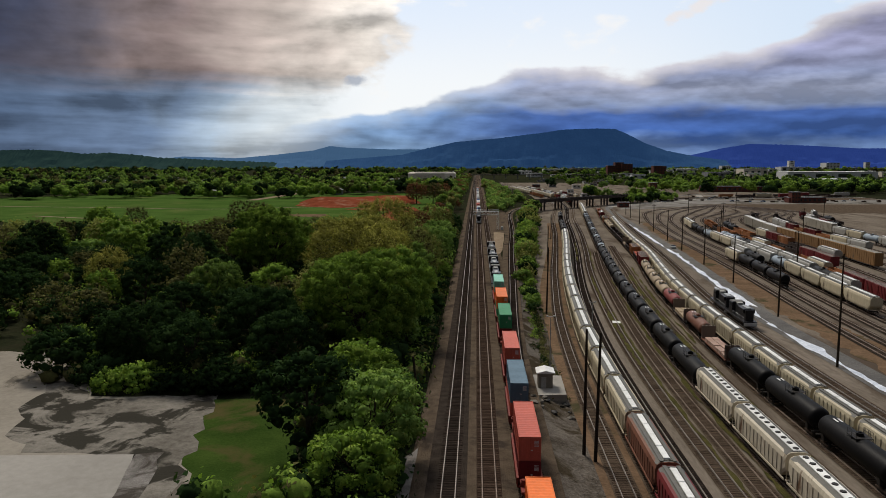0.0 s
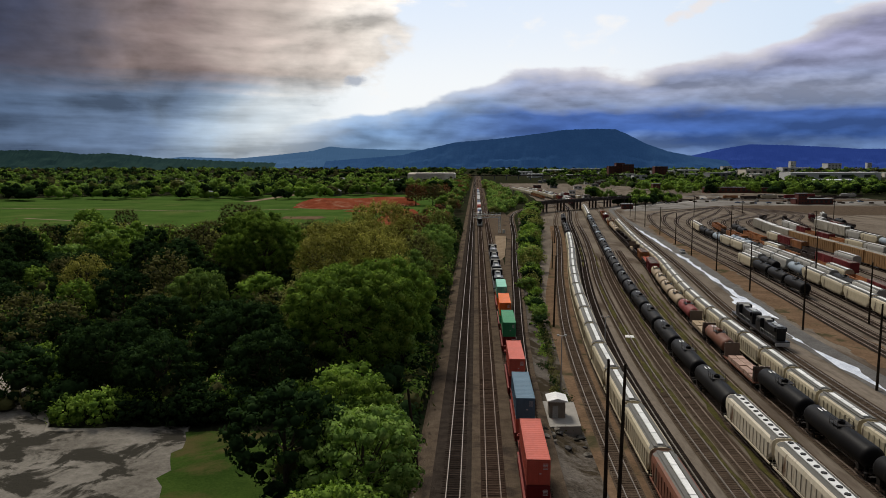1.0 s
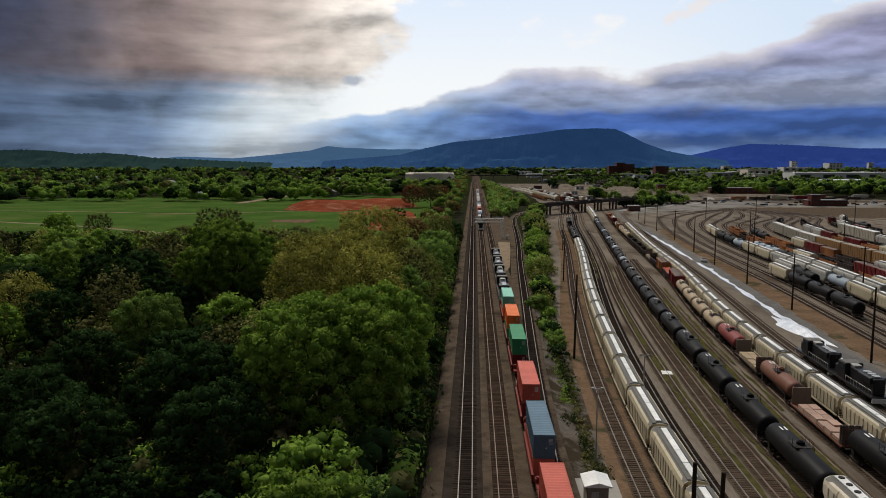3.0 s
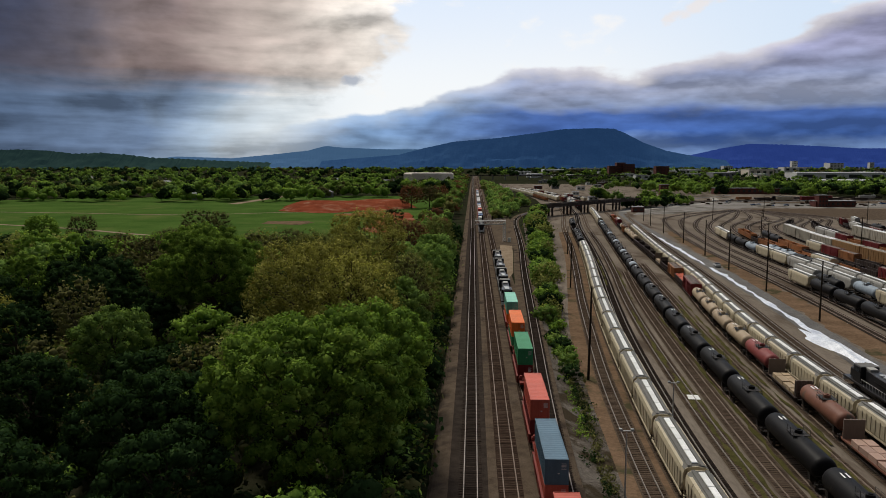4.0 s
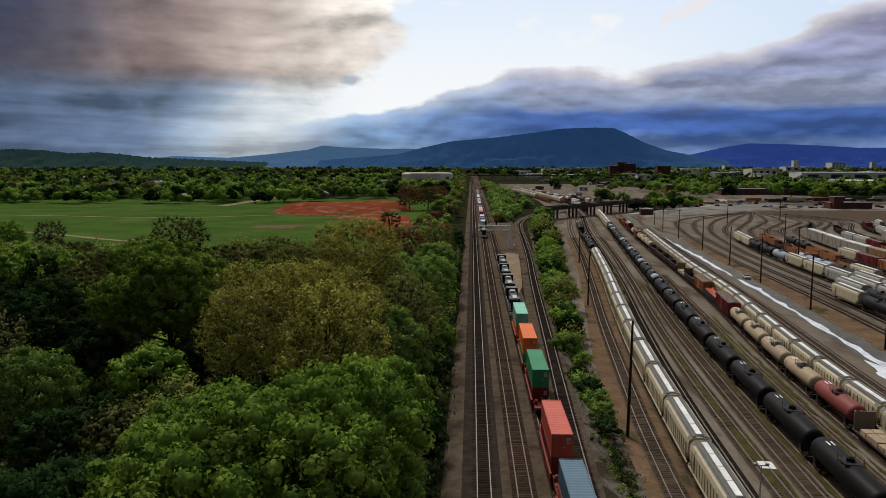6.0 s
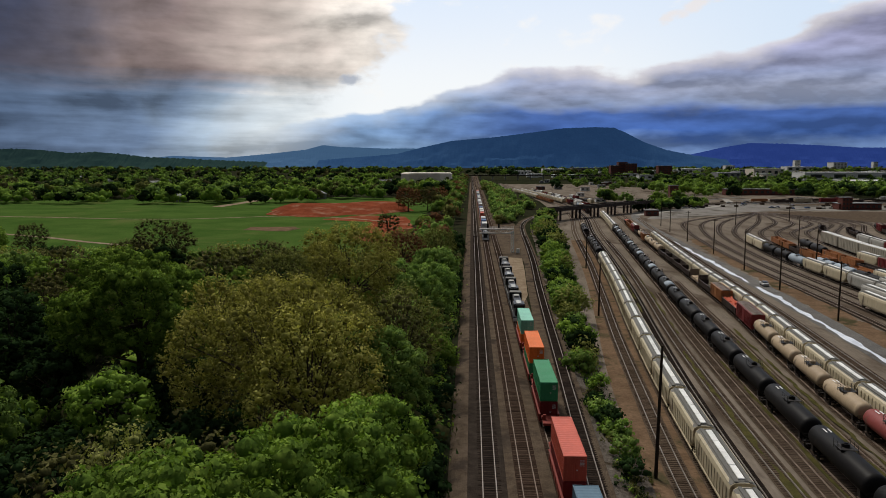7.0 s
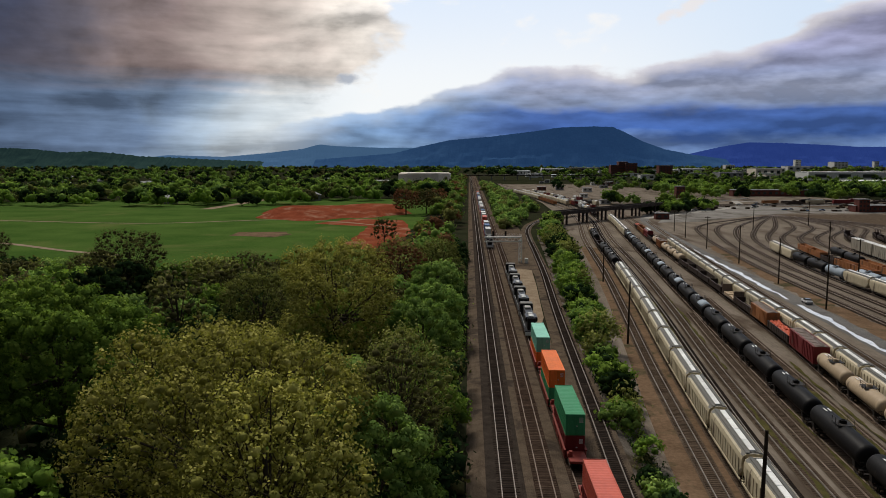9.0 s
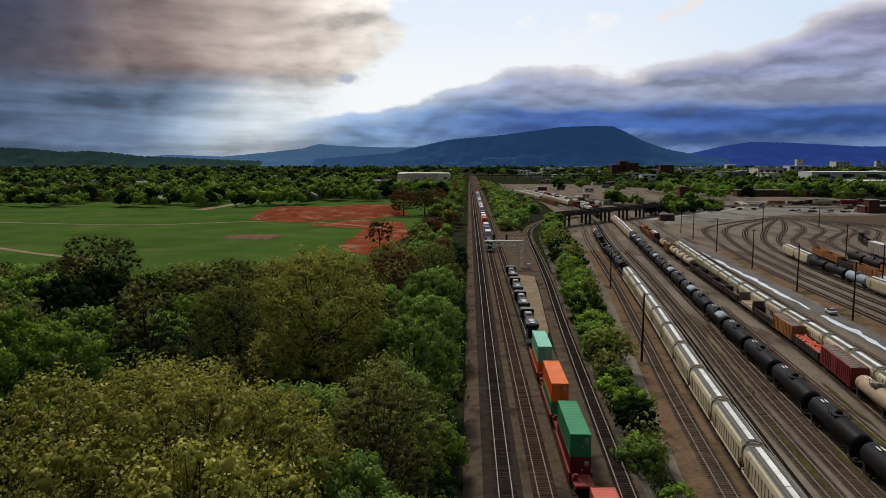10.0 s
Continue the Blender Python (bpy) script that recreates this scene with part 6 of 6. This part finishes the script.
def lamp_mast(x, y, z, height):
    root = thing("lamp_mast", "slender galvanised mast with a square lamp bracket", "lamp mast", "masts", pose(x, y, z))
    bm = B()
    rod(bm, (0, 0, 0), (0, 0, height), 0.11, 0.07, 8)
    part("shaft", bm, M["steel"], root)
    bm = B()
    box(bm, (0, 0, height), (1.4, 0.1, 0.1))
    for dx in (-0.6, 0.6):
        box(bm, (dx, 0.1, height + 0.1), (0.35, 0.3, 0.25), bevel=0.04)
    part("lamp_head", bm, M["steel"], root)


sheet("concrete_slab", [(35.4, 39.8), (37.3, 39.6), (37.5, 41.9), (35.7, 42.1)], YARD + 0.36, M["white"], "small pale concrete slab between tracks", thick=0.3)
lamp_mast(16.4, -2.7, -1.9, 10)
lamp_mast(27.4, 20.0, YARD, 9)


def signal_gantry():
    root = thing("signal_gantry", "silver lattice cantilever signal gantry over the main tracks", "signal gantry", m=pose(0, 262, -0.3))
    bm = B()
    for dx in (-0.5, 0.5):
        for dy in (-0.5, 0.5):
            box(bm, (14.6 + dx, dy, 4.4), (0.24, 0.24, 8.8))
    for k in range(8):
        for dy in (-0.5, 0.5):
            s = 1 if k % 2 else -1
            rod(bm, (14.6 - 0.5 * s, dy, k * 1.1), (14.6 + 0.5 * s, dy, k * 1.1 + 1.1), 0.1, seg=5)
        for dx in (-0.5, 0.5):
            rod(bm, (14.6 + dx, -0.5, k * 1.1), (14.6 + dx, 0.5, k * 1.1 + 1.1), 0.08, seg=5)
    part("mast", bm, M["white"], root)
    bm = B()
    for dz in (8.0, 9.6):
        for dy in (-0.5, 0.5):
            box(bm, (8.2, dy, dz), (14.0, 0.24, 0.3))
    for k in range(12):
        s = 1 if k % 2 else -1
        for dy in (-0.5, 0.5):
            rod(bm, (1.4 + k * 1.15, dy, 8.8 - 0.8 * s), (2.55 + k * 1.15, dy, 8.8 + 0.8 * s), 0.1, seg=5)
    box(bm, (8.2, 0, 9.75), (14, 1.0, 0.06))
    part("truss", bm, M["white"], root)
    bm = B()
    for z in (10.3, 10.8):
        rod(bm, (1.4, -0.5, z), (15, -0.5, z), 0.035, seg=5)
    for k in range(9):
        rod(bm, (1.4 + k * 1.7, -0.5, 9.7), (1.4 + k * 1.7, -0.5, 10.8), 0.035, seg=5)
    part("railing", bm, M["white"], root)
    for x in (4.5, 9.0):
        bm = B()
        box(bm, (x, -0.7, 11.0), (0.7, 0.12, 1.9), bevel=0.05)
        for k in range(3):
            rod(bm, (x, -0.76, 10.4 + k * 0.6), (x, -1.0, 10.4 + k * 0.6), 0.14, seg=10)
        part("signal_head", bm, M["black_iron"], root, "black three-lens signal head")
    bm = B()
    box(bm, (16.8, -1.5, 0.9), (1.3, 1.0, 1.8), bevel=0.04)
    part("relay_cabinet", bm, M["white"], root)


signal_gantry()


def shed():
    root = thing("signal_hut", "small white-roofed concrete hut beside the line", "hut", m=pose(14.3, -15.4, -0.9))
    bm = B()
    box(bm, (0, 0, 1.45), (2.3, 2.6, 2.7), bevel=0.03)
    part("wall", bm, M["concrete"], root)
    bm = B()
    loft(bm, [[(-1.5, y, 2.75), (0, y, 3.15), (1.5, y, 2.75), (1.5, y, 2.62), (-1.5, y, 2.62)] for y in (-1.7, 1.7)])
    part("roof", bm, M["white"], root, "white pitched metal roof")
    bm = B()
    box(bm, (-0.3, -1.33, 1.05), (0.8, 0.06, 1.9), bevel=0.02)
    part("door", bm, M["steel"], root)
    sheet("hut_pad", [(11.6, -20.5), (17.3, -20.0), (17.6, -9.5), (11.6, -9.0)], -0.72, M["concrete_clean"], "pale concrete pad of the hut", thick=1.6)
    rng = random.Random(9)
    for k in range(16):
        bm = B()
        r = rng.uniform(0.25, 0.7)
        bmesh.ops.create_icosphere(bm, subdivisions=1, radius=r, matrix=Matrix.Diagonal((1.4, 1, 0.6, 1)))
        for v in bm.verts:
            v.co *= rng.uniform(0.75, 1.2)
        x, y = rng.uniform(11.5, 17.5), rng.uniform(-27, -20)
        ob = solid("rubble_block", bm, M["concrete_broken"] if k % 3 else M["black_iron"], "broken block of concrete rubble on the bank", "rubble", group="rubble by the hut")
        ob.matrix_basis = pose(x, y, float(np.interp(x, [11.5, 17], [-0.1, YARD + 0.3])) + 0.05, 0, 0, rng.uniform(0, 360))


shed()


# ---- bridges ----
def girder_bridge():
    a, b = np.array((47.0, 447.0)), np.array((140.0, 556.0))
    n = float(np.linalg.norm(b - a))
    turn = -math.degrees(math.atan2(b[0] - a[0], b[1] - a[1]))
    root = thing("girder_bridge", "dark plate-girder road bridge over the yard tracks", "bridge", m=pose(*a, YARD, 0, 0, turn))
    bm = B()
    box(bm, (0, n / 2, 7.4), (7.5, n, 0.5))
    part("deck", bm, M["bridge"], root)
    for x in (-3.8, 3.8):
        bm = B()
        box(bm, (x, n / 2, 7.6), (0.3, n, 2.2))
        for k in range(int(n / 3)):
            box(bm, (x * 1.05, 1.5 + k * 3, 7.6), (0.2, 0.2, 2.1))
        box(bm, (x, n / 2, 8.75), (0.7, n, 0.12))
        part("girder", bm, M["bridge"], root)
    for k in range(6):
        bm = B()
        y = n * (k + 0.5) / 6
        for x in (-3, 0, 3):
            box(bm, (x, y, 3.3), (1.0, 1.3, 6.7), bevel=0.1)
        box(bm, (0, y, 6.5), (8, 1.5, 0.8), bevel=0.1)
        part("pier", bm, M["bridge"], root)


girder_bridge()


def overpass():
    root = thing("road_overpass", "long dark highway overpass on piers", "bridge", m=pose(-20, 1500, -1))
    bm = B()
    box(bm, (150, 0, 9.0), (380, 12, 1.8))
    part("deck", bm, M["bridge"], root)
    for k in range(14):
        bm = B()
        box(bm, (10 + k * 26, 0, 4.1), (2.0, 9, 8.2), bevel=0.2)
        part("pier", bm, M["roof_grey"], root)


overpass()


# ---- buildings ----
def building(name, label, x, y, w, d, h, wall, roof, floors=2, cols=6, turn=0.0, z=-1.2, pitched=False):
    root = thing(name, label, "building", "town buildings", pose(x, y, z, 0, 0, turn))
    bm = B()
    box(bm, (0, 0, h / 2), (w, d, h))
    part("wall", bm, M[wall], root)
    bm = B()
    if pitched:
        loft(bm, [[(-w / 2 - 0.5, yy, h), (0, yy, h + w * 0.25), (w / 2 + 0.5, yy, h), (w / 2 + 0.5, yy, h - 0.2), (-w / 2 - 0.5, yy, h - 0.2)] for yy in (-d / 2 - 0.5, d / 2 + 0.5)])
    else:
        box(bm, (0, 0, h + 0.25), (w + 0.6, d + 0.6, 0.5))
    part("roof", bm, M[roof], root)
    for f in range(floors):
        for c in range(cols):
            bm = B()
            ww = w / cols * 0.5
            box(bm, (-w / 2 + (c + 0.5) * w / cols, -d / 2 - 0.03, h * (f + 0.55) / floors), (ww, 0.12, h / floors * 0.42))
            part("window", bm, M["glass"], root)
    return root


def arena():
    root = thing("arena_building", "large cream flat-roofed hall with a faceted front", "building", "town buildings", pose(-84, 1310, -1.2))
    plan = [(-46, -6), (-30, -22), (4, -26), (26, -20), (46, -4), (46, 34), (-46, 34)]
    bm = B()
    loft(bm, [[(x, y, 0) for x, y in plan], [(x, y, 15) for x, y in plan]])
    part("wall", bm, M["pink_white"], root)
    bm = B()
    loft(bm, [[(x * 1.01, y * 1.01, 15) for x, y in plan], [(x * 0.94, y * 0.94, 17.5) for x, y in plan]])
    part("roof", bm, M["pink_white"], root)
    for k in range(6):
        bm = B()
        box(bm, (8 + k * 6, -24 + k * 3.1, 6), (2.2, 0.6, 2.5), rz=20)
        part("window", bm, M["glass"], root)


arena()
building("brick_tower", "red-brick yard tower with a wide flat roof", 216, 770, 9, 8, 12, "brick", "roof_grey", 3, 3)
building("brick_tower", "red-brick yard tower with a wide flat roof", 302, 575, 8, 8, 10, "brick", "roof_grey", 3, 3, z=YARD)
building("brick_office", "low red-brick yard office", 314, 580, 34, 12, 5, "brick", "roof_grey", 1, 8, z=YARD)
building("freight_shed", "long rusty-brown freight shed before the trees", 338, 838, 90, 12, 7, "brick", "roof_grey", 1, 14, z=YARD)
building("brick_shed", "small rusty-brown yard shed", 128, 500, 9, 6, 4, "brick", "roof_grey", 1, 2, z=YARD)
for a, b, h, y in ((371.9, 392.7, 15, 1985), (395.6, 419.5, 24, 2000), (411.5, 442.7, 20, 1990), (505.5, 541.4, 14, 2010)):
    building("brick_block", "red-brick apartment block behind the trees", (a + b) / 2, y, b - a, 30, h + 12, "brick", "roof_grey", 5, 4)
for a, b, yy, h, wall in ((663.5, 849.9, 1500, 16, "white"), (573.9, 665.1, 1160, 8, "white"), (705.9, 769.0, 1880, 19, "pink_white"), (566.0, 618.8, 1720, 12, "roof_grey"), (617.6, 684.8, 2200, 16, "white"), (1251.2, 1272.3, 2900, 42, "white"), (1366.9, 1418.0, 2850, 34, "white"), (1173.2, 1272.1, 2800, 18, "white"), (1550.5, 1567.8, 2900, 36, "white"), (984.6, 1019.7, 2900, 22, "white"), (224.5, 297.3, 2350, 14, "white"), (121.6, 160.7, 2000, 12, "white"), (335.1, 431.4, 2500, 16, "roof_grey"), (137.2, 153.2, 1700, 10, "white"), (-168.2, -119.3, 1210, 6, "roof_grey")):
    building("town_building", "pale low town building among trees", (a + b) / 2, yy, b - a, min(60, b - a), h, wall, "roof_grey" if wall != "white" else "white", 1 if h < 30 else 6, 4)
rng = random.Random(21)
for k in range(28):
    y = rng.uniform(640, 1700)
    x = rng.uniform(-0.6, -0.10) * (y + 100)
    building("house", "small pale suburban house under trees", x, y, rng.uniform(8, 13), rng.uniform(8, 12), rng.uniform(4, 6), rng.choice(["white", "pink_white", "roof_grey"]), "roof_grey", 1, 2, rng.uniform(-40, 40), pitched=True)
for k in range(34):
    y = rng.uniform(1500, 3000)
    x = rng.uniform(0.03, 0.55) * (y + 100)
    building("town_building", "pale low town building among trees", x, y, rng.uniform(15, 45), rng.uniform(15, 30), rng.uniform(6, 14), rng.choice(["white", "pink_white", "roof_grey"]), rng.choice(["white", "roof_grey"]), 1, 2)
for k in range(18):
    y = rng.uniform(600, 1400)
    x = rng.uniform(0.07, 0.20) * y + 20
    if 30 < x:
        building("yard_shed", "small dark rail-side shed", x, y, rng.uniform(5, 12), rng.uniform(5, 12), rng.uniform(3, 6), rng.choice(["brick", "roof_grey", "white"]), "roof_grey", 1, 2, z=YARD)


def parked_car(x, y, z, turn, col):
    key = ("parked", col)
    m = pose(x, y, z, 0, 0, turn)
    if key in PROTO:
        return copy_thing(PROTO[key], m)
    root = thing("parked_car", NAMES.get(col, "grey") + " car parked on the yard apron", "car", "parked cars", m)
    bm = B()
    box(bm, (0, 0, 0.7), (1.8, 4.5, 0.7), bevel=0.15)
    part("body", bm, PAINT[col], root)
    bm = B()
    loft(bm, [[(-0.85, -1.5, 1.0), (0.85, -1.5, 1.0), (0.85, 1.1, 1.0), (-0.85, 1.1, 1.0)], [(-0.7, -1.0, 1.5), (0.7, -1.0, 1.5), (0.7, 0.5, 1.5), (-0.7, 0.5, 1.5)]])
    part("cabin", bm, M["glass"], root)
    for xx in (-0.8, 0.8):
        for yy in (-1.4, 1.4):
            bm = B()
            rod(bm, (xx - 0.1, yy, 0.34), (xx + 0.1, yy, 0.34), 0.34, seg=12)
            part("wheel", bm, M["black_iron"], root)
    PROTO[key] = root


for k in range(24):
    parked_car(rng.uniform(230, 400), rng.uniform(580, 690), YARD + 0.15, rng.choice([0, 90, 80]), rng.choice(["c_white", "c_navy", "black", "c_white", "grey"]))
for k in range(8):
    parked_car(rng.uniform(150, 200), rng.uniform(555, 640), YARD + 0.15, rng.choice([0, 90]), rng.choice(["c_white", "black"]))
STACKS = {}


def tie_stack(x, y, turn, mat):
    """A stack of old ties laid in layers."""
    m = pose(x, y, YARD + 0.15, 0, 0, turn)
    if mat in STACKS:
        return copy_thing(STACKS[mat], m)
    bm = B()
    r = random.Random(len(STACKS))
    for layer in range(5):
        for i in range(7):
            box(bm, (-1.5 + i * 0.5 + r.uniform(-0.06, 0.06), r.uniform(-0.15, 0.15), 0.14 + layer * 0.27), (0.26, 2.7, 0.24))
    ob = tagged(new("tie_stack", finish(bm, "tie_stack", M[mat])), "stack of old weathered ties on the apron" if mat == "tie" else "stack of pale concrete ties on the apron", "tie stack", "stacks on the apron")
    ob.matrix_basis = m
    STACKS[mat] = ob
    return ob


for k in range(60):
    tie_stack(rng.uniform(150, 410), rng.uniform(575, 735), rng.choice([0, 15, 80, 90]), rng.choice(["tie", "tie", "concrete_clean"]))
parked_car(90.5, 196, YARD + 0.2, -6, "c_white")


def motions():
    for ob, key, y0, speed, up in moving:
        rows = []
        for t in (0.0, 2.5, 5.0, 7.5, 10.0):
            m = on_track(key, y0 + speed * t)
            rows.append((t, Matrix.Translation((0, 0, up)) @ m))
        walk(ob, rows)


motions()
